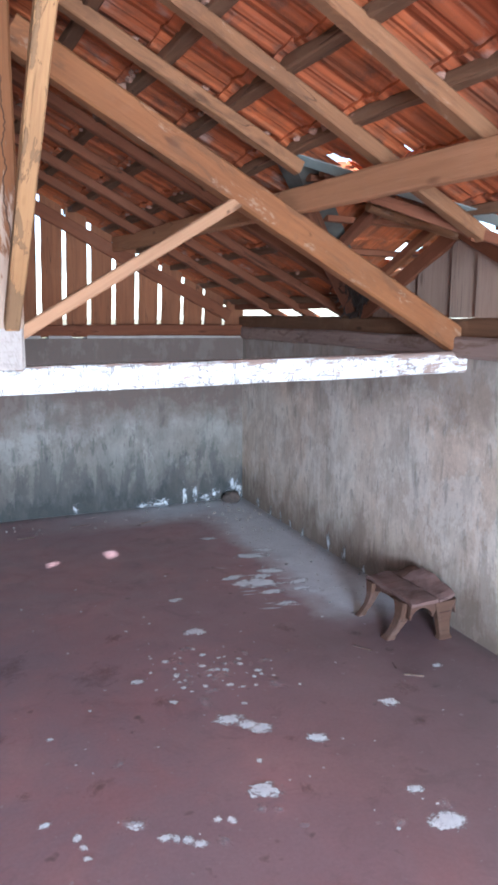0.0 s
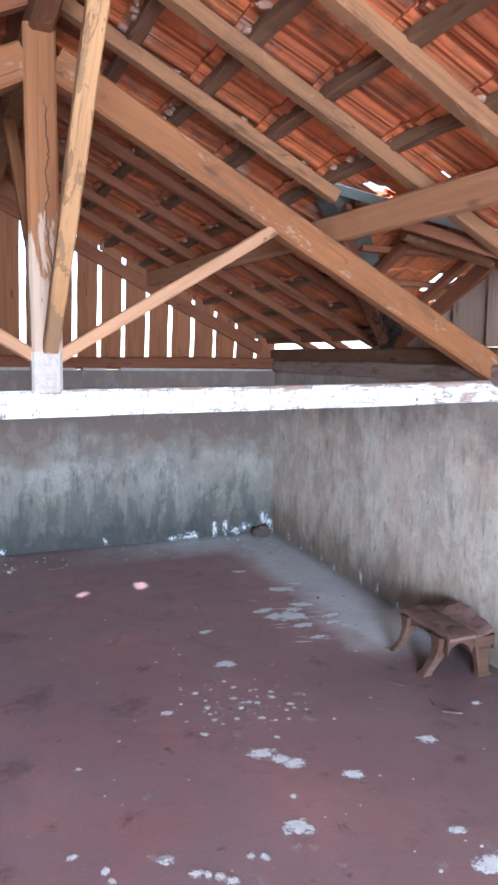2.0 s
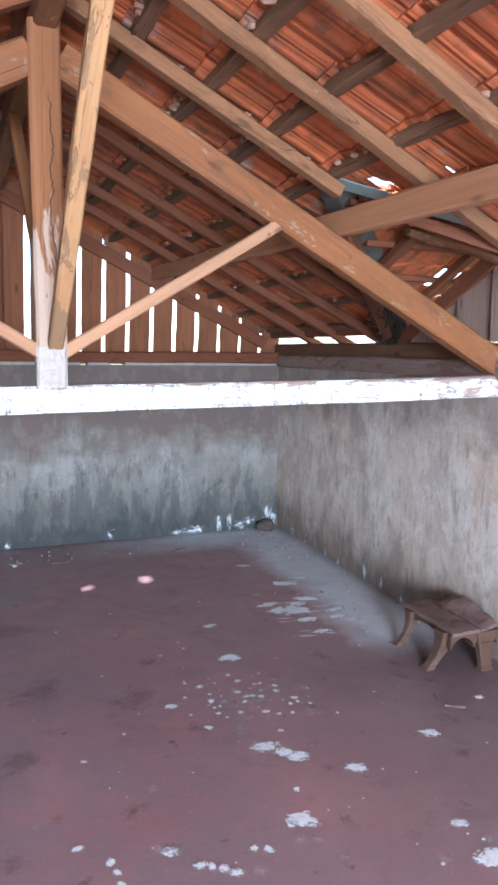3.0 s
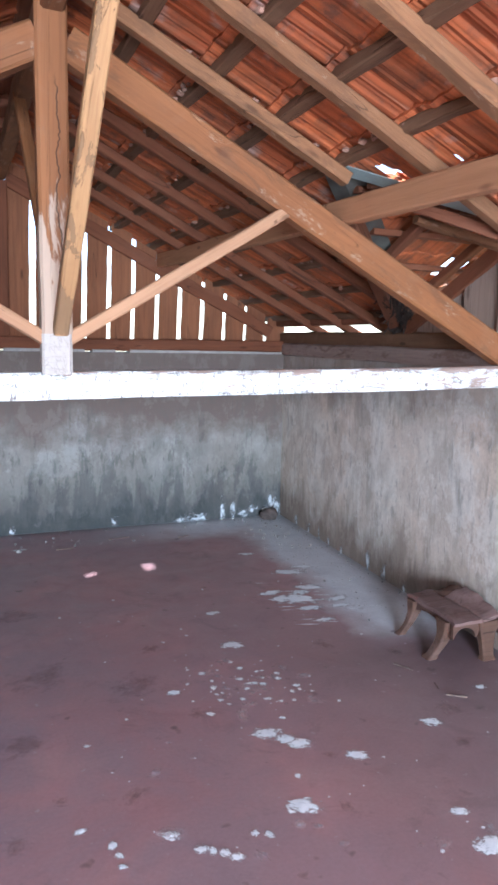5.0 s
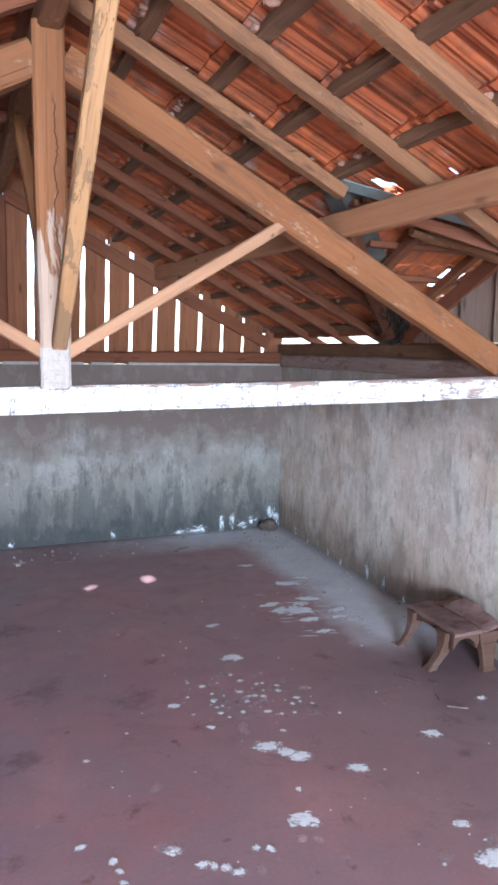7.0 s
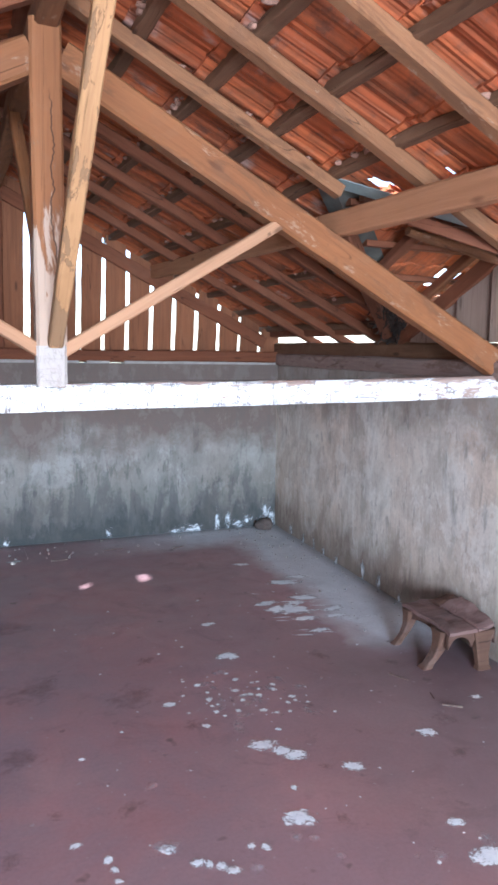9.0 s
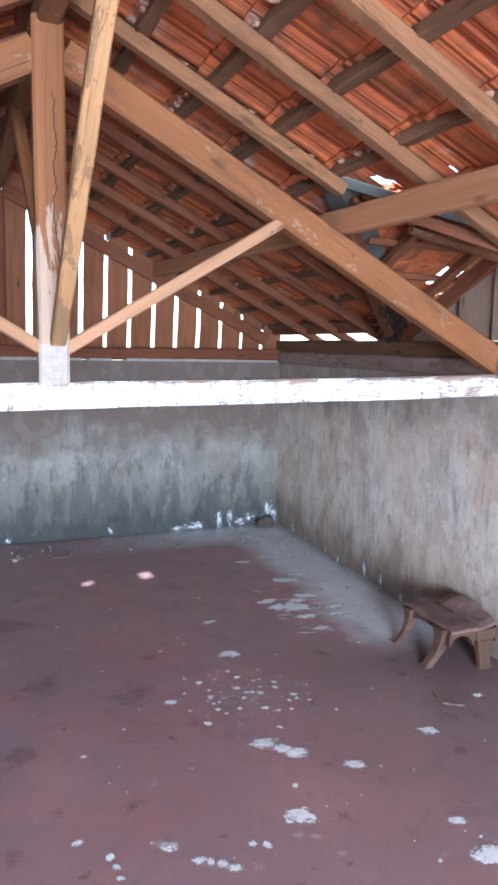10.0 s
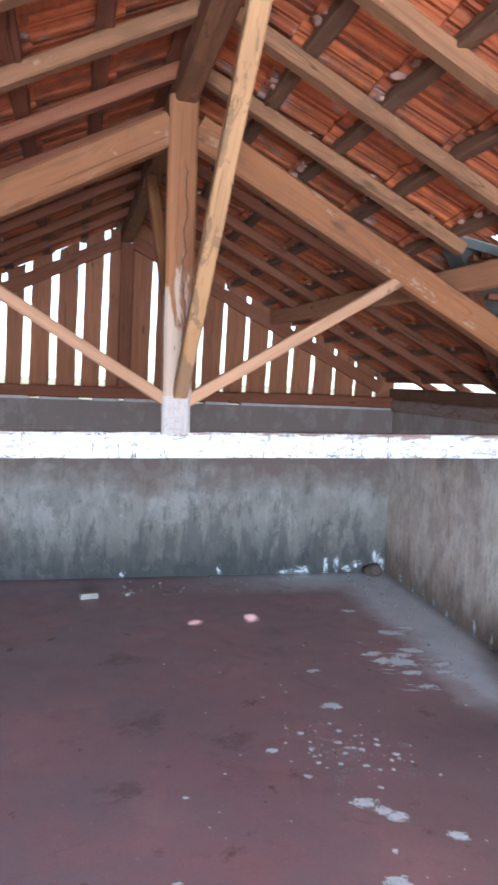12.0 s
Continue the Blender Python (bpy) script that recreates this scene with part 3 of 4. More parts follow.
# ---- boarded gable ----
gable = empty("wall_gable", (RIDGE_X, BACK_Y + 0.12, 1.45), "gable of upright weathered boards with daylight between them", "gable wall", "structure")
GAPS = [(-1.35, 0.05), (-1.14, 0.05), (-0.94, 0.06), (-0.74, 0.06), (-0.545, 0.055), (-0.366, 0.066), (-0.163, 0.062), (0.038, 0.062), (0.228, 0.058), (0.42, 0.012), (0.619, 0.058), (0.82, 0.03),
        (1.012, 0.045), (1.208, 0.044), (1.403, 0.042), (1.603, 0.044), (1.797, 0.040), (1.994, 0.046), (2.192, 0.034), (2.384, 0.032), (2.578, 0.036), (2.76, 0.02)]
for i in range(len(GAPS) - 1):
    a, b = GAPS[i][0] + 0.40 * GAPS[i][1], GAPS[i + 1][0] - 0.40 * GAPS[i + 1][1]
    lean = 0.022
    sag = (0.030, 0.012, 0.038, 0.022)[i % 4] * (1.0 if a > RIDGE_X else 0.3)
    za, zb = roof_z(a, TILE_Z) - sag, roof_z(b, TILE_Z) - sag
    if a < RIDGE_X < b:
        za = zb = min(za, zb)
    y0 = BACK_Y + 0.115 + 0.006 * (i % 2)
    bm = bmesh.new()
    w0 = 0.006
    outline = [(a + random.uniform(0, w0), 1.46), (b - random.uniform(0, w0), 1.46), (b + lean, zb), (a + lean, za)]
    steps = 7
    rows = []
    for s in range(steps + 1):
        f = s / steps
        l = Vector(outline[0]).lerp(Vector(outline[3]), f)
        r = Vector(outline[1]).lerp(Vector(outline[2]), f)
        j0, j1 = random.uniform(-0.003, 0.003), random.uniform(-0.003, 0.003)
        rows.append([bm.verts.new((x, y, z)) for x, z, y in ((l.x + j0, l.y, y0), (r.x + j1, r.y, y0), (r.x + j1, r.y, y0 + 0.022), (l.x + j0, l.y, y0 + 0.022))])
    for s in range(steps):
        for q in range(4):
            bm.faces.new((rows[s][q], rows[s][(q + 1) % 4], rows[s + 1][(q + 1) % 4], rows[s + 1][q]))
    bm.faces.new(rows[0])
    bm.faces.new(rows[-1])
    # lay the board's length along its own x axis for the grain
    centre = Vector(((a + b) / 2, y0, 2.0))
    turn = Matrix(((0, 0, 1), (0, 1, 0), (-1, 0, 0))).to_4x4()
    for v in bm.verts:
        v.co = turn @ (v.co - centre)
    ob = from_bm("board", bm, BOARD_WOOD, gable)
    ob.matrix_basis = gable.matrix_basis.inverted() @ Matrix.Translation(centre) @ turn.inverted()

for sgn in (1, -1):
    x1 = 2.62 if sgn > 0 else -1.72
    x0 = RIDGE_X + sgn * 0.05
    beam("raking_rail", (x0, BACK_Y + 0.09, roof_z(x0, TILE_Z) - 0.15), (x1, BACK_Y + 0.09, roof_z(x1, TILE_Z) - 0.15), 0.04, 0.10, DARK_TIMBER, gable, up=(sgn * 0.5, 0, 1))
beam("gable_post", (0.40, BACK_Y + 0.06, 1.54), (0.40, BACK_Y + 0.06, 2.68), 0.10, 0.06, DARK_TIMBER, gable, up=(0, 1, 0))

# ---- dormer over the side wall ----
APEX_TILE = roof_z(APEX_X, TILE_Z)
DSLOPE = 0.47
dormer = empty("dormer_roof", (2.2, APEX_Y, APEX_TILE), "small cross roof of clay tiles above the side wall", "roof", "structure")
for k in range(1, 5):
    for sgn in (1, -1):
        y = APEX_Y + sgn * (0.06 + 0.27 * (k - 1))
        z = APEX_TILE - DSLOPE * abs(y - APEX_Y) - 0.02
        xs = APEX_X + abs(y - APEX_Y) / VALLEY + 0.05
        beam("batten", (xs, y, z), (2.85, y, z - 0.01), 0.045, 0.03, DARK_TIMBER, dormer, rough=0.006)
for x in (2.16, 2.62):
    for sgn in (1, -1):
        reach = min(1.05, (x - APEX_X) * VALLEY)
        beam("rafter", (x, APEX_Y, APEX_TILE - 0.065), (x, APEX_Y + sgn * reach, APEX_TILE - DSLOPE * reach - 0.065), 0.05, 0.05, DARK_TIMBER, dormer, up=(0, sgn * 0.47, 1), rough=0.005)
beam("dormer_pole", (2.0, 2.93, 2.105), (2.60, 2.93, 1.985), 0.05, 0.045, GREY_TIMBER, dormer, rough=0.006, round_pole=True)
for sgn in (1, -1):
    run = 1.30
    a = Vector((APEX_X + 0.10, APEX_Y + sgn * 0.10, APEX_TILE - (0.15 if sgn > 0 else 0.10)))
    b = Vector((APEX_X + run, APEX_Y + sgn * run * VALLEY, APEX_TILE - SLOPE * run - (0.10 if sgn > 0 else 0.06)))
    beam("valley_rafter", a, b, 0.07 if sgn > 0 else 0.04, 0.10 if sgn > 0 else 0.045, DARK_TIMBER, dormer, rough=0.006)
    bm = bmesh.new()
    rows = []
    for s in range(9):
        f = s / 8
        c = Vector((APEX_X, APEX_Y, APEX_TILE + 0.006)).lerp(Vector((APEX_X + run, APEX_Y + sgn * run * VALLEY, APEX_TILE - SLOPE * run)), f)
        c.z -= 0.012
        w = 0.065 if sgn > 0 else 0.06
        l = c + Vector((-w, sgn * w, 0.5 * w))
        r = c + Vector((w, -sgn * w, 0.48 * w))
        rows.append([bm.verts.new(p) for p in (l, c, r, r + Vector((0, 0, 0.003)), c + Vector((0, 0, 0.003)), l + Vector((0, 0, 0.003)))])
    for s in range(8):
        for q in range(6):
            bm.faces.new((rows[s][q], rows[s][(q + 1) % 6], rows[s + 1][(q + 1) % 6], rows[s + 1][q]))
    bm.faces.new(rows[0])
    bm.faces.new(rows[-1])
    ob = from_bm("valley_flashing", bm, SHADED_FLASHING if sgn > 0 else FLASHING_MAT, dormer, "sheet metal valley flashing, coloured dark for its shade" if sgn > 0 else "grey-green sheet metal valley flashing")
    ob.matrix_basis = dormer.matrix_basis.inverted()

panel = empty("wall_dormer", (eave_x(APEX_Y), APEX_Y, 1.5), "boarded triangular gable standing on the side wall", "gable wall", "structure")
yy = 1.80
while yy < 4.10:
    wdt = 0.17 + 0.12 * random.random()

    def rake(y):
        return 2.055 - 0.45 * abs(y - 2.93)

    a, b = yy, yy + wdt - 0.004
    xw = eave_x((a + b) / 2) + 0.05
    top_a, top_b = rake(a), rake(b)
    if max(top_a, top_b) > 1.66:
        bm = bmesh.new()
        ring = []
        for x in (0, 0.022):
            ring.append([bm.verts.new(p) for p in ((-1.605, a, x), (-1.605, b, x), (-max(top_b, 1.62), b, x), (-max(top_a, 1.62), a, x))])
        bm.faces.new(ring[0])
        bm.faces.new(ring[1])
        for q in range(4):
            bm.faces.new((ring[0][q], ring[0][(q + 1) % 4], ring[1][(q + 1) % 4], ring[1][q]))
        ob = from_bm("board", bm, PANEL_BOARD, panel)
        turn = Matrix(((0, 0, 1, xw), (0, 1, 0, 0), (-1, 0, 0, 0), (0, 0, 0, 1)))
        ob.matrix_basis = panel.matrix_basis.inverted() @ turn
    yy += wdt
beam("rake_rail", (eave_x(3.9) + 0.04, 3.86, 1.61), (eave_x(2.95) + 0.04, 2.93, 2.03), 0.03, 0.085, DARK_TIMBER, panel, up=(0, 0.45, 1))
beam("rake_rail", (eave_x(1.9) + 0.04, 2.0, 1.61), (eave_x(2.9) + 0.04, 2.93, 2.025), 0.03, 0.06, DARK_TIMBER, panel, up=(0, -0.45, 1))

# ---- nest at the foot of the valley ----
def straw_nest():
    """A clump of rotten straw with loose ends hanging out of it, longer than wide along the valley."""
    rs = random.Random(17)
    bm = bmesh.new()
    bmesh.ops.create_icosphere(bm, subdivisions=4, radius=1.0)
    for v in bm.verts:
        f = 1 + 0.35 * noise.noise(v.co * 1.7) + 0.30 * noise.noise(v.co * 5.0) + 0.15 * noise.noise(v.co * 13)
        v.co = Vector((v.co.x * 0.06, v.co.y * 0.10, v.co.z * 0.075)) * f
    for _ in range(260):
        f = rs.random() ** 1.4
        c = Vector((-0.02 - 0.30 * f, -0.03 - 0.26 * f, 0.02 + 0.16 * f)) + Vector((rs.gauss(0, 0.03), rs.gauss(0, 0.04), rs.gauss(0, 0.025)))
        d = Vector((rs.gauss(0.2, 0.5), rs.gauss(0.2, 0.5), rs.gauss(-0.5, 0.5))).normalized() * rs.uniform(0.03, 0.085)
        w = d.cross(Vector((rs.random(), rs.random(), rs.random()))).normalized() * rs.uniform(0.002, 0.005)
        t = d.cross(w).normalized() * 0.0015
        mid = c + 0.5 * d + Vector((0, 0, rs.uniform(-0.012, 0.006)))
        rings = [[bm.verts.new(p + a * w + b * t) for a, b in ((-1, -1), (1, -1), (1, 1), (-1, 1))] for p in (c, mid, c + d)]
        for r in range(2):
            for q in range(4):
                bm.faces.new((rings[r][q], rings[r][(q + 1) % 4], rings[r + 1][(q + 1) % 4], rings[r + 1][q]))
        bm.faces.new(rings[0])
        bm.faces.new(rings[2])
    ob = from_bm("bird_nest", bm, NEST)
    ob.location = (eave_x(3.95) + 0.07, 3.95, 1.665)
    tagged(ob, "dark shaggy clump of straw lodged on the eave beam", "bird nest")


straw_nest()

# ---- stool ----


def stool():
    top = empty("stool", (2.35, 3.0, 0), "low dusty wooden footstool with scalloped apron and broken seat", "stool")
    h = 0.20
    # head and foot of each leg, and its half widths at the head
    for cx, cy, fx, fy, wx, wy in ((-0.065, 0.175, -0.145, 0.19, 0.032, 0.030), (-0.080, -0.115, -0.180, -0.115, 0.036, 0.040), (0.105, -0.180, 0.085, -0.225, 0.052, 0.030), (0.130, 0.150, 0.140, 0.17, 0.035, 0.035)):
        bm = bmesh.new()
        rings = []
        for f, r in ((0.0, 0.80), (0.10, 0.62), (0.35, 0.68), (0.6, 0.85), (0.85, 1.1), (1.0, 1.25)):
            bend = (1 - f) ** 2.3
            x, y = cx + (fx - cx) * bend, cy + (fy - cy) * bend
            rings.append([bm.verts.new((x + r * wx * a, y + r * wy * b, f * (h - 0.012))) for a, b in ((-1, -0.75), (-0.75, -1), (0.75, -1), (1, -0.75), (1, 0.75), (0.75, 1), (-0.75, 1), (-1, 0.75))])
        for i in range(5):
            for j in range(8):
                bm.faces.new((rings[i][j], rings[i][(j + 1) % 8], rings[i + 1][(j + 1) % 8], rings[i + 1][j]))
        bm.faces.new(rings[0])
        bm.faces.new(rings[-1])
        from_bm("leg", bm, LEG_WOOD, top)
    # scalloped aprons from corner to corner
    for x0, y0, x1, y1, arches in ((-0.105, -0.185, 0.175, -0.190, 2), (-0.080, 0.205, 0.160, 0.185, 2), (-0.092, -0.165, -0.070, 0.190, 1), (0.165, -0.165, 0.155, 0.175, 1)):
        bm = bmesh.new()
        n = 24
        rows = []
        side = Vector((y0 - y1, x1 - x0, 0)).normalized() * 0.010
        for i in range(n + 1):
            f = i / n
            p = Vector((x0 + (x1 - x0) * f, y0 + (y1 - y0) * f, 0))
            drop = 0.095 - 0.060 * abs(math.sin(math.pi * arches * f)) ** 0.55
            rows.append([bm.verts.new(p + side * q + Vector((0, 0, z))) for q, z in ((-1, h - drop), (1, h - drop), (1, h - 0.012), (-1, h - 0.012))])
        for i in range(n):
            for q in range(4):
                bm.faces.new((rows[i][q], rows[i][(q + 1) % 4], rows[i + 1][(q + 1) % 4], rows[i + 1][q]))
        bm.faces.new(rows[0])
        bm.faces.new(rows[-1])
        from_bm("apron", bm, STOOL_WOOD, top)

    def slab(corners, thick, mat, label=""):
        """A worn board over four corners, near side first."""
        a, b, c, d = [Vector(p) for p in corners]
        bm = bmesh.new()
        n = 9
        low, up = [], []
        for i in range(n + 1):
            for j in range(n + 1):
                p = a.lerp(b, i / n).lerp(d.lerp(c, i / n), j / n)
                rim = 1.0 if i in (0, n) or j in (0, n) else 0.0
                w = noise.noise_vector(p * 14) * (0.004 + 0.004 * rim)
                low.append(bm.verts.new(p + w))
                up.append(bm.verts.new(p + w + Vector((0, 0, thick + 0.006 * noise.noise(p * 23) - 0.004 * rim))))
        for i in range(n):
            for j in range(n):
                q = [i * (n + 1) + j, (i + 1) * (n + 1) + j, (i + 1) * (n + 1) + j + 1, i * (n + 1) + j + 1]
                bm.faces.new([low[v] for v in q])
                bm.faces.new([up[v] for v in q])
        ring = [i * (n + 1) for i in range(n)] + [n * (n + 1) + j for j in range(n)] + [i * (n + 1) + n for i in range(n, 0, -1)] + list(range(n, 0, -1))
        for v, w in zip(ring, ring[1:] + ring[:1]):
            bm.faces.new((low[v], low[w], up[w], up[v]))
        from_bm("seat_board", bm, mat, top, label)

    slab(((-0.115, -0.222, h - 0.012), (0.055, -0.215, h - 0.012), (0.065, 0.215, h - 0.010), (-0.085, 0.230, h - 0.012)), 0.022, DUSTY_SEAT)
    slab(((0.060, -0.215, h - 0.012), (0.175, -0.195, h - 0.008), (0.182, 0.075, h + 0.055), (0.070, 0.110, h - 0.004)), 0.020, DUSTY_SEAT, "cracked dusty seat board lifted against the wall")
    slab(((0.072, 0.118, h - 0.004), (0.178, 0.085, h + 0.048), (0.168, 0.170, h + 0.030), (0.068, 0.218, h - 0.008)), 0.016, STOOL_WOOD, "rotten dark end of the broken seat")
    return top


stool()

# ---- stone in the corner ----
bm = bmesh.new()
bmesh.ops.create_icosphere(bm, subdivisions=3, radius=1.0)
for v in bm.verts:
    v.co *= 1 + 0.22 * noise.noise(v.co * 1.6)
    v.co = Vector((v.co.x * 0.085, v.co.y * 0.06, max(v.co.z * 0.055, -0.045) + 0.045))
st = from_bm("stone", bm, STONE)
st.location = (2.56, 5.74, 0)
tagged(st, "dark rough stone lying in the corner on the floor", "stone")

# ---- fallen plaster near the back wall ----
for x, y, lx, ly, lz, turn in ((0.145, 5.33, 0.066, 0.026, 0.02, 12), (0.43, 5.37, 0.014, 0.01, 0.007, -20)):
    bm = bmesh.new()
    bmesh.ops.create_cube(bm, size=2.0)
    bmesh.ops.subdivide_edges(bm, edges=bm.edges[:], cuts=3, use_grid_fill=True)
    for v in bm.verts:
        r = 1 - 0.07 * (v.co.length - 1)
        v.co = Vector((v.co.x * r * lx, v.co.y * r * ly, (v.co.z * r + 1) * lz)) + 0.004 * noise.noise_vector(v.co * 2.3)
        v.co.z = max(v.co.z, 0.0)
    chunk = from_bm("plaster_chunk", bm, MORTAR)
    chunk.matrix_basis = pose(x, y, 0, 0, 0, turn)
    tagged(chunk, "pale grey chunk of fallen plaster on the floor", "rubble")

# ---- limewash splashes ----


def limewash(name, a, b, cover, soft=0.22, most=1.0):
    """Dried limewash, ragged at its rim; each splash is one unit across its own x and y axes."""
    k = Net(name, rough=0.85)
    vl = k.n.new("ShaderNodeVectorMath")
    vl.operation = "LENGTH"
    k.l.new(k.mapped((1, 1, 0)), vl.inputs[0])
    rag = k.noise(2.4, 7, 0.72, k.shifted(), 0.4)
    edge = k.math("ADD", k.math("SUBTRACT", cover, vl.outputs["Value"]), k.math("MULTIPLY", k.math("SUBTRACT", rag, 0.5), 2.6))
    k.l.new(k.ramp(edge, -0.05, soft, 0.0, most), k.b.inputs["Alpha"])
    return k.done(k.mix(k.ramp(rag, 0.35, 0.7), b, a), rag, 0.4, 0.01)


SPLASH = limewash("dried_limewash", (0.86, 0.90, 0.93), (0.70, 0.75, 0.80), 0.78)
FAINT_SPLASH = limewash("trodden_limewash", (0.66, 0.60, 0.62), (0.54, 0.47, 0.49), 0.5, 0.9, 0.7)


def splash_disc():
    bm = bmesh.new()
    n = 24
    mid = bm.verts.new((0, 0, 1.0))
    rim = [bm.verts.new((1.25 * math.cos(math.tau * i / n), 1.25 * math.sin(math.tau * i / n), 0.3)) for i in range(n)]
    for i in range(n):
        bm.faces.new((mid, rim[i], rim[(i + 1) % n]))
    me = bpy.data.meshes.new("splash")
    bm.to_mesh(me)
    bm.free()
    return me


DISC, FAINT_DISC, DRIP_DISC = splash_disc(), splash_disc(), splash_disc()
DRIP_DISC.materials.append(limewash("limewash_run", (0.70, 0.76, 0.80), (0.50, 0.55, 0.58), 0.42, 0.5, 0.9))
DISC.materials.append(SPLASH)
FAINT_DISC.materials.append(FAINT_SPLASH)


def splash(x, y, r, mat, squash=0.7, turn=0.0, seed=0):
    faint = mat is FAINT_SPLASH
    ob = new("splash", FAINT_DISC if faint else DISC)
    ob.matrix_basis = pose(x, y, 0.0008, 0, 0, turn) @ Matrix.Diagonal((1.6 * r, 1.6 * r * squash, 0.002, 1))
    tagged(ob, "faint trodden limewash mark on the red floor" if faint else "dried white limewash splash on the red floor", "splash", "limewash splashes")
    return ob


def drip(p, out, width, height):
    """A limewash run at the foot of a wall."""
    ob = new("drip", DRIP_DISC)
    up, out = Vector((0, 0, 1)), Vector(out).normalized()
    m = Matrix((up.cross(out), up, out)).transposed().to_4x4()
    m.translation = Vector(p) + out * 0.012
    ob.matrix_basis = m @ Matrix.Diagonal((1.35 * width, 1.5 * height, 0.003, 1))
    tagged(ob, "white limewash run at the foot of the wall", "splash", "limewash splashes")


for y, z, w, h in ((4.20, 0.06, 0.035, 0.10), (3.98, 0.05, 0.035, 0.08), (5.0, 0.04, 0.04, 0.06), (4.82, 0.04, 0.03, 0.05), (5.2, 0.04, 0.05, 0.06), (5.45, 0.05, 0.05, 0.06), (3.72, 0.03, 0.03, 0.04), (4.6, 0.03, 0.03, 0.05)):
    drip((side_x(y), y, z), (-1, 0.054, 0), 1.25 * w, 1.25 * h)
for x, z, w, h in ((1.90, 0.03, 0.09, 0.04), (2.16, 0.08, 0.04, 0.09), (2.26, 0.08, 0.03, 0.08), (2.62, 0.12, 0.05, 0.10), (2.45, 0.07, 0.05, 0.05), (1.22, 0.05, 0.03, 0.05), (0.42, 0.03, 0.03, 0.04), (1.98, 0.03, 0.05, 0.04), (2.56, 0.05, 0.08, 0.05), (2.36, 0.04, 0.07, 0.04), (2.66, 0.06, 0.05, 0.08), (1.78, 0.02, 0.06, 0.03)):
    drip((x, BACK_Y, z), (0, -1, 0), 1.3 * w, 1.3 * h)

DAMP_DISC = splash_disc()
DAMP_DISC.materials.append(limewash("dark_floor_stain", (0.10, 0.06, 0.062), (0.14, 0.08, 0.082), 0.55, 1.3, 0.6))
for x, y, r, q in ((0.92, 2.75, 0.045, 0.8), (0.90, 3.44, 0.06, 0.35), (1.15, 2.90, 0.022, 0.7), (1.83, 2.19, 0.035, 1.6), (1.29, 2.29, 0.022, 1.3), (0.31, 2.35, 0.03, 1.0), (0.15, 2.18, 0.04, 1.2), (1.95, 2.42, 0.07, 0.5),
                   (0.35, 3.3, 0.16, 0.5), (0.22, 2.75, 0.12, 0.6), (0.75, 3.1, 0.14, 0.6), (0.55, 2.3, 0.06, 0.8), (0.30, 4.1, 0.15, 0.5), (1.75, 3.2, 0.06, 0.6), (2.05, 3.0, 0.05, 0.6), (1.2, 2.0, 0.03, 0.7)):
    ob = new("stain", DAMP_DISC)
    ob.matrix_basis = pose(x, y, 0.0006, 0, 0, 60 * x) @ Matrix.Diagonal((1.6 * r, 1.6 * r * max(q, 0.75), 0.001, 1))
    tagged(ob, "dark dirt stain on the red cement floor", "stain", "floor stains")

NEAR = [(1.30, 3.35, 0.035), (1.34, 3.79, 0.025), (0.88, 2.96, 0.024), (0.97, 2.73, 0.017), (0.45, 2.66, 0.012), (0.35, 2.18, 0.014), (0.43, 2.08, 0.015), (0.44, 2.03, 0.013), (0.44, 1.98, 0.011), (0.61, 2.06, 0.022), (0.68, 1.97, 0.020), (0.71, 1.95, 0.013), (0.74, 1.93, 0.016), (0.77, 1.90, 0.018), (1.13, 2.51, 0.034), (1.18, 2.45, 0.026), (1.22, 2.40, 0.030), (1.24, 2.60, 0.012), (1.39, 2.25, 0.027), (1.80, 2.36, 0.026), (1.12, 2.21, 0.013), (1.06, 2.05, 0.035), (1.54, 1.84, 0.024), (1.53, 1.67, 0.038), (0.86, 1.98, 0.013), (0.90, 1.96, 0.015), (2.20, 2.54, 0.021), (1.10, 1.53, 0.024), (0.34, 2.18, 0.012), (0.43, 2.08, 0.013)]
FAR = [(1.90, 3.85, .058), (2.07, 4.02, .036), (2.08, 4.34, .045), (2.22, 4.42, .03), (1.97, 4.82, .024), (1.36, 3.80, .016), (1.91, 3.50, .026), (2.11, 3.67, .024), (1.92, 3.69, .03), (0.44, 5.43, .02), (1.98, 3.95, .03), (1.80, 4.0, .03), (2.15, 3.78, .03)]
DIM = [(0.61, 2.07, 0.050), (1.10, 1.84, 0.023), (1.32, 1.75, 0.015), (1.39, 1.73, 0.033), (1.58, 1.74, 0.034), (0.84, 1.88, 0.028), (1.01, 1.97, 0.034), (1.06, 1.94, 0.024), (0.75, 2.58, 0.016), (0.65, 2.40, 0.030)]
for i, (x, y, r) in enumerate(NEAR):
    splash(x, y, r if r < 0.026 else 1.25 * r, SPLASH, 0.75, 40 * i if r < 0.02 else -25 + 9 * (i % 3), i)
for i, (x, y, r) in enumerate(FAR):
    splash(x, y, 1.95 * r, SPLASH, 0.5, -20 + 3 * i, 50 + i)
streak = random.Random(31)
for i in range(26):
    splash(1.75 + 0.55 * streak.random(), 3.45 + 0.75 * streak.random(), 0.02 + 0.03 * streak.random(), SPLASH if i % 3 else FAINT_SPLASH, 0.13, -22 + 14 * streak.random())
for i, (x, y, r) in enumerate(DIM):
    splash(x, y, r, FAINT_SPLASH, 0.8, 25 * i, 90 + i)
rs = random.Random(4)
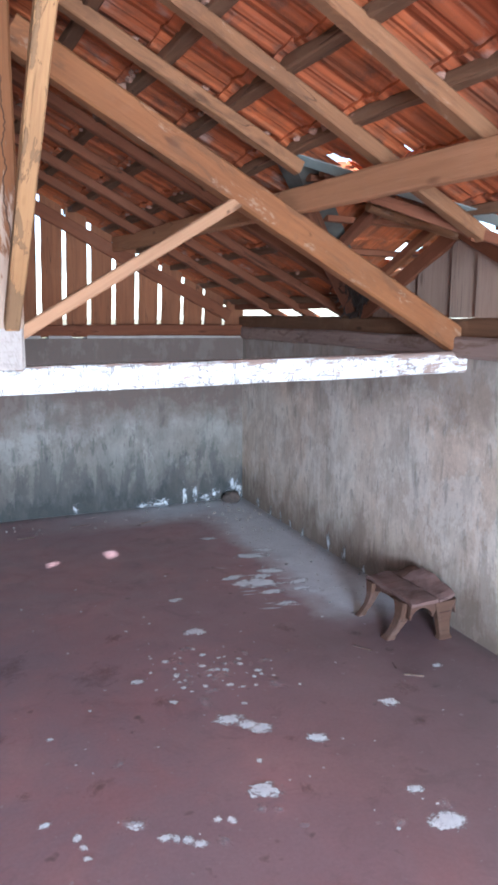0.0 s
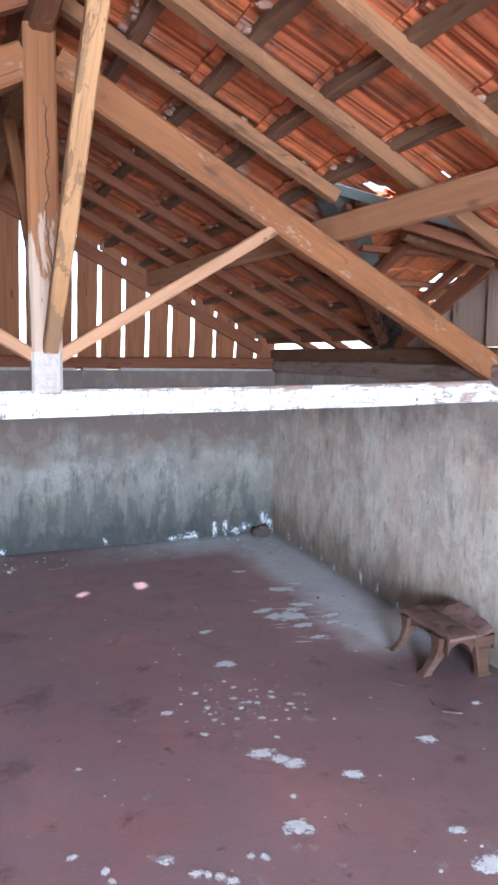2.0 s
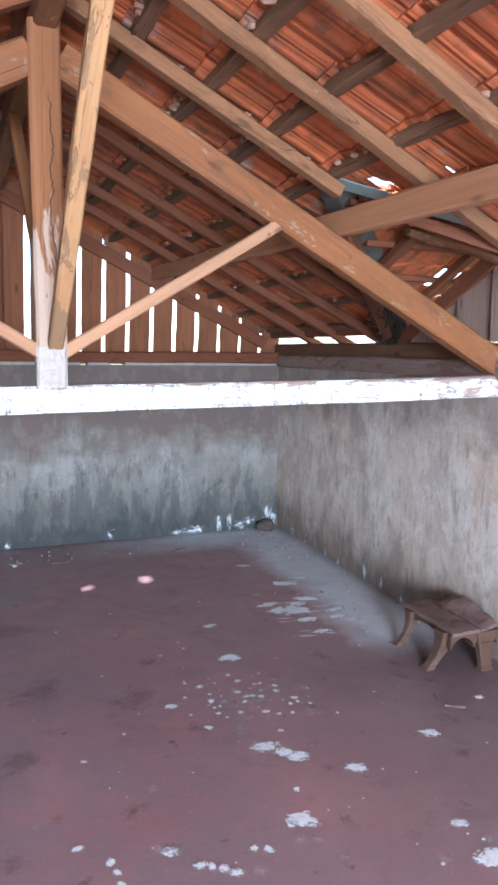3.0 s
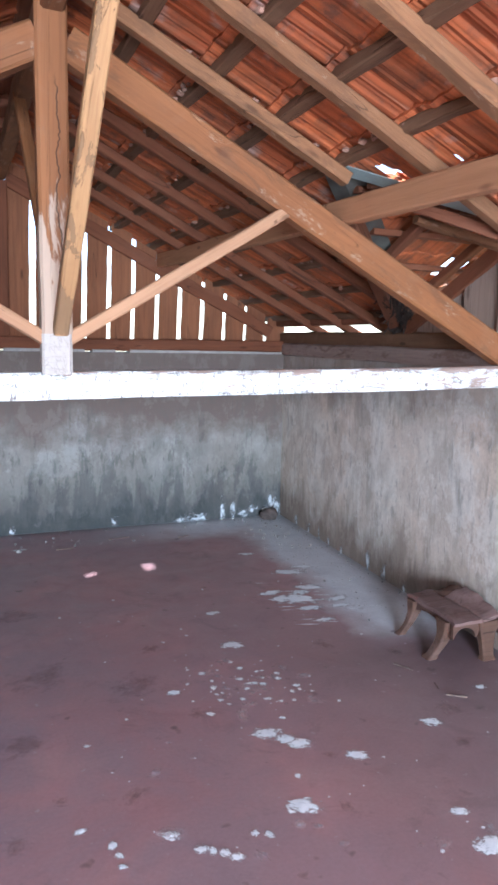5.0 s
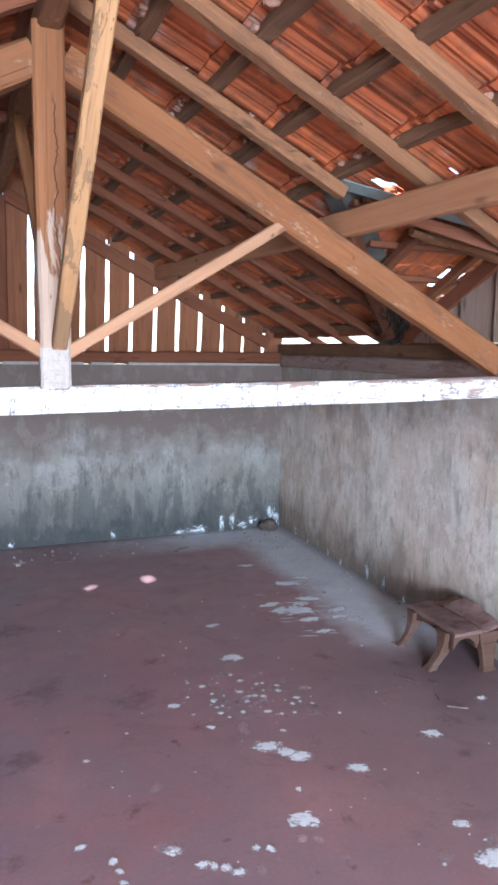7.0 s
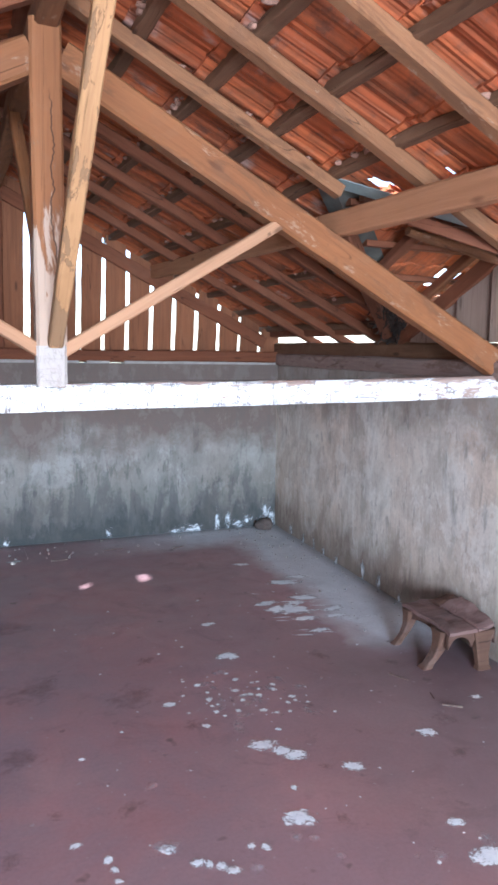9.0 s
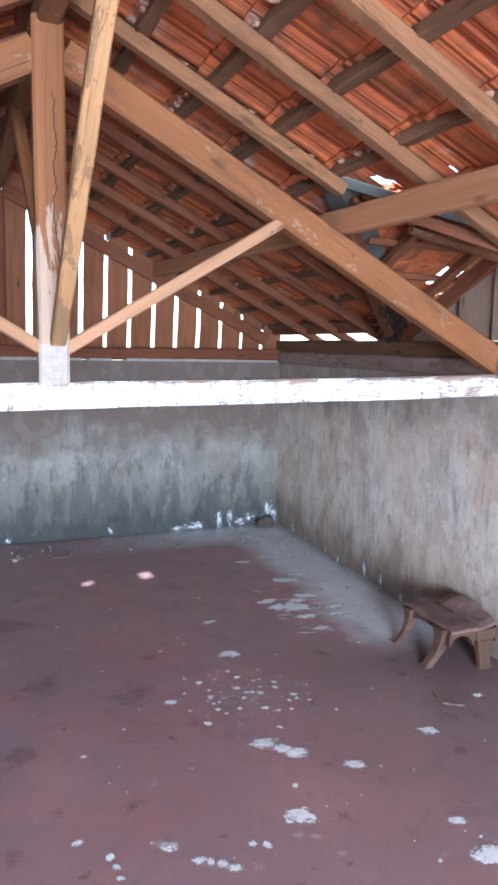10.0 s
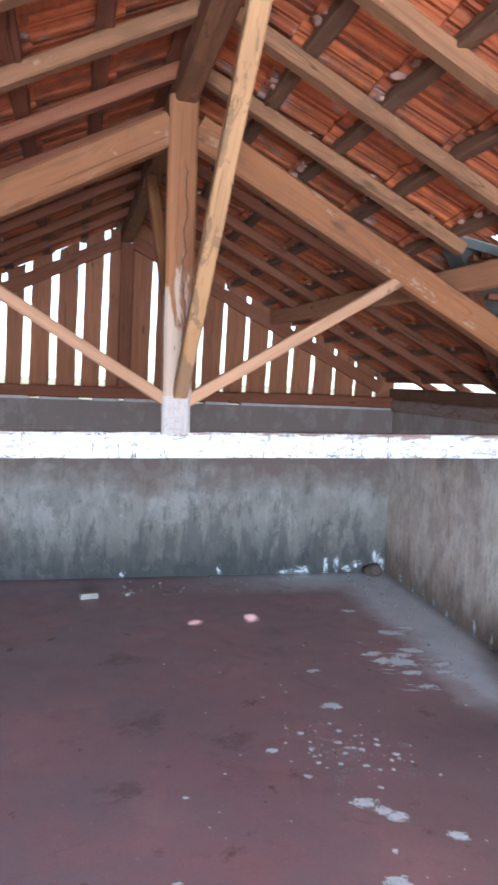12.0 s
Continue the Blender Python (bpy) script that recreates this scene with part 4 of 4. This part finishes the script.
for i in range(90):
    a, d = rs.random() * math.tau, rs.random() ** 0.6 * 0.26
    splash(1.22 + 1.2 * d * math.cos(a), 2.92 + d * math.sin(a), 0.003 + 0.013 * rs.random() ** 3.2, SPLASH if i % 3 else FAINT_SPLASH, 0.8, rs.random() * 360, 200 + i)
for i in range(22):
    splash(1.28 + 0.14 * rs.gauss(0, 1), 2.92 + 0.13 * rs.gauss(0, 1), 0.015 + 0.03 * rs.random(), FAINT_SPLASH, 0.7, rs.random() * 360, 260 + i)
for i in range(60):
    splash(0.5 + 1.7 * rs.random(), 1.7 + 2.6 * rs.random(), 0.003 + 0.006 * rs.random() ** 2, SPLASH, 0.8, rs.random() * 360, 300 + i)

# ---- crumbled plaster along the far corner ----
rs = random.Random(21)
gv, gf = [], []
for i in range(520):
    if rs.random() < 0.6:
        y = 3.4 + 2.4 * rs.random()
        x = side_x(y) - 0.03 - 0.5 * rs.random() ** 1.6
    else:
        x = 0.4 + 2.2 * rs.random()
        y = BACK_Y - 0.03 - 0.45 * rs.random() ** 1.5
    r = 0.002 + 0.011 * rs.random() ** 5
    base = len(gv)
    m = pose(x, y, 0.5 * r, rs.random() * 360, rs.random() * 360, rs.random() * 360)
    for p in ((1, 0, 0), (-1, 0, 0), (0, 1, 0), (0, -1, 0), (0, 0, 0.7), (0, 0, -0.7)):
        gv.append(tuple(m @ (Vector(p) * r * (0.7 + 0.6 * rs.random()))))
    for a, b in ((0, 2), (2, 1), (1, 3), (3, 0)):
        gf += [(base + a, base + b, base + 4), (base + b, base + a, base + 5)]
gm = bpy.data.meshes.new("crumbs")
gm.from_pydata(gv, [], gf)
gm.materials.append(CRUMB)
tagged(new("plaster_crumbs", gm), "crumbled plaster bits scattered along the wall foot", "debris", kind="stuff")

# ---- twigs ----
for i, (x, y, l, a) in enumerate(((1.98, 2.83, 0.10, 120), (2.03, 2.49, 0.09, 150), (1.18, 5.50, 0.16, 10), (1.68, 5.41, 0.12, 25), (2.02, 2.62, 0.06, 70), (0.75, 5.35, 0.12, 5))):
    d = Vector((math.cos(radians(a)), math.sin(radians(a)), 0)) * l / 2
    c = Vector((x, y, 0.005))
    tw = beam("twig", c - d, c + d, 0.0032, 0.0032, TWIG_MAT, None, rough=0.007, round_pole=True)
    tagged(tw, "thin dry twig lying on the floor", "twig", "twigs")

# ---- clay tiles ----
TW, TL, GAUGE = 0.235, 0.385, 0.278 / math.cos(THETA)


def tile_mesh(hole=None, length=None):
    """A pressed interlocking tile: x across, y down the slope, z outwards; ribs run down the slope. hole: (from, to) down the slope and (first, last) rib cell; length: where it is cut off, by x."""
    prof = []
    for i in range(15):
        u = i / 14
        prof.append(((u - 0.5) * (TW + 0.008), 0.0045 * math.cos(u * math.tau * 3) + 0.009 * math.cos(u * math.tau)))
    verts, faces = [], []
    cuts = [0.0, hole[0], hole[1], TL] if hole else [0.0, 0.2, TL]
    for q in cuts:
        for x, z in prof:
            f = 1.0 if length is None else max(0.05, min(1.0, length(x) / TL))
            verts += [(x, q * f, z), (x, q * f, z + 0.014)]
    n, m = len(prof), len(cuts)

    def vid(r, k, up):
        return (r * n + k) * 2 + up

    for r in range(m - 1):
        for k in range(n - 1):
            if hole and r == 1 and hole[2] <= k <= hole[3]:
                continue
            faces.append((vid(r, k, 0), vid(r + 1, k, 0), vid(r + 1, k + 1, 0), vid(r, k + 1, 0)))
            faces.append((vid(r, k, 1), vid(r, k + 1, 1), vid(r + 1, k + 1, 1), vid(r + 1, k, 1)))
        for k in (0, n - 1):
            if not (hole and r == 1 and hole[2] <= min(k, n - 2) <= hole[3]):
                faces.append((vid(r, k, 0), vid(r, k, 1), vid(r + 1, k, 1), vid(r + 1, k, 0)))
    for r in (0, m - 1):
        for k in range(n - 1):
            faces.append((vid(r, k, 0), vid(r, k + 1, 0), vid(r, k + 1, 1), vid(r, k, 1)))
    return verts, faces


def mesh_of(name, verts, faces):
    me = bpy.data.meshes.new(name)
    me.from_pydata(verts, [], faces)
    me.materials.append(CLAY)
    return me


V0, F0 = tile_mesh()
TILE = mesh_of("tile", V0, F0)
# broken tiles let daylight through: side of the ridge, along the ridge, out from it, half length and number of rib cells
BROKEN = [(1, 2.71, 1.375, 0.05, 4), (1, 2.752, 1.39, 0.075, 2), (1, 2.346, 1.372, 0.036, 2), (1, 2.455, 1.60, 0.045, 2), (-1, 0.758, 0.50, 0.036, 9), (-1, 0.531, 0.16, 0.036, 9)]


def broken_tile(sgn, y, row_x, a, b, half, cells, length):
    s0 = (b - row_x) / math.cos(THETA)
    k0 = int(round((0.5 - sgn * (a - y) / TW) * 14 - cells / 2))
    k0 = max(0, min(14 - cells, k0))
    return tile_mesh((s0 - half, s0 + half, k0, k0 + cells - 1), length)


def tile_pose(origin, down, normal, jig):
    across = down.cross(normal)
    m = Matrix((across, down, normal)).transposed().to_4x4()
    m.translation = origin
    return m @ pose(jig.uniform(-0.004, 0.004), jig.uniform(-0.008, 0.008), jig.uniform(-0.003, 0.004), 2.6 + jig.uniform(-0.5, 0.5), jig.uniform(-1.2, 1.2), jig.uniform(-1.2, 1.2))


jig = random.Random(7)
rest_v, rest_f = [], []


def lay(parent, origin, down, normal, shape, far):
    m = tile_pose(origin, down, normal, jig)
    if far:
        verts, faces = shape or (V0, F0)
        base = len(rest_v)
        rest_v.extend(tuple(m @ Vector(v)) for v in verts)
        rest_f.extend(tuple(base + i for i in f) for f in faces)
        return
    ob = new("tile", mesh_of("broken_tile", *shape) if shape else TILE)
    ob.parent = parent
    ob.matrix_basis = parent.matrix_basis.inverted() @ m


for sgn in (1, -1):
    down = Vector((sgn * math.cos(THETA), 0, -math.sin(THETA)))
    normal = Vector((sgn * math.sin(THETA), 0, math.cos(THETA)))
    for row in range(8 if sgn > 0 else 10):
        ncol = 49
        for col in range(ncol):
            y = REAR_Y - 0.395 + TW * (col + 0.5)
            if y > BACK_Y + 0.36:
                continue
            x = RIDGE_X + sgn * (0.0 + 0.278 * row)
            shape = None
            if sgn > 0:
                # tiles along the valleys are cut to its line
                def reach(u, y=y, x=x):
                    return (APEX_X + abs(y - u - APEX_Y) / VALLEY - 0.03 - x) / math.cos(THETA)

                ends = [reach(u) for u in (-TW / 2, 0.0, TW / 2)]
                if max(ends) < 0.06:
                    continue
                if min(ends) < TL:
                    shape = tile_mesh(None, reach)
            for side, a, b, half, cells in BROKEN:
                if side == sgn and abs(y - a) < TW / 2 and 0 <= b - abs(x - RIDGE_X) < 0.278:
                    shape = broken_tile(sgn, y, abs(x - RIDGE_X), a, b, half, cells, reach if shape else None)
            o = Vector((x, y, roof_z(x, TILE_Z) + 0.012))
            lay(roof, o, down, normal, shape, y < (1.2 if sgn > 0 else 2.2))
dth = math.atan(DSLOPE)
for sgn in (1, -1):
    down = Vector((0, sgn * math.cos(dth), -math.sin(dth)))
    normal = Vector((0, sgn * math.sin(dth), math.cos(dth)))
    for row in range(5):
        for col in range(5):
            x = APEX_X + 0.08 + TW * (col + 0.5)
            y = APEX_Y + sgn * 0.27 * row

            def reach(u, y=y, x=x, sgn=sgn):
                return ((x + sgn * u - APEX_X) * VALLEY - 0.03 - abs(y - APEX_Y)) / math.cos(dth)

            ends = [reach(u) for u in (-TW / 2, 0.0, TW / 2)]
            if max(ends) < 0.06:
                continue
            shape = tile_mesh(None, reach) if min(ends) < TL else None
            if (sgn, row, col) == (1, 2, 4):
                # a tile broken away along the rake of the gable
                shape = tile_mesh((0.03, 0.25, 1, 9))
            elif (sgn, row, col) == (1, 1, 4):
                shape = tile_mesh(None, lambda u: 0.305)
            lay(dormer, Vector((x, y, APEX_TILE - DSLOPE * abs(y - APEX_Y) + 0.012)), down, normal, shape, False)
rest = new("roof_tiles", mesh_of("tiles", rest_v, rest_f))
tagged(rest, "clay tiles over the doorway end", "roof tiles", kind="stuff")

# ridge caps
caps = empty("ridge_tiles", (RIDGE_X, 2.0, TILE_Z), "row of half-round clay ridge tiles", "ridge tile", "structure")
bm = bmesh.new()
loops = []
for yv, rr in ((0.0, 0.088), (0.40, 0.08)):
    loops.append([[bm.verts.new((r * math.cos(a), yv, r * math.sin(a))) for a in (math.pi * k / 10 for k in range(11))] for r in (rr, rr + 0.014)])
for k in range(10):
    for q in (0, 1):
        bm.faces.new((loops[0][q][k], loops[0][q][k + 1], loops[1][q][k + 1], loops[1][q][k]))
    for e in (0, 1):
        bm.faces.new((loops[e][0][k], loops[e][0][k + 1], loops[e][1][k + 1], loops[e][1][k]))
for k in (0, 10):
    bm.faces.new((loops[0][0][k], loops[0][1][k], loops[1][1][k], loops[1][0][k]))
cap = from_bm("ridge_tile", bm, CLAY, caps)
capm = cap.data
cap.location = (0, REAR_Y - 0.35 - 2.0, -0.02)
for k in range(1, 30):
    ob = new("ridge_tile", capm)
    ob.parent = caps
    ob.location = (0, REAR_Y - 0.35 - 2.0 + 0.37 * k, -0.02)
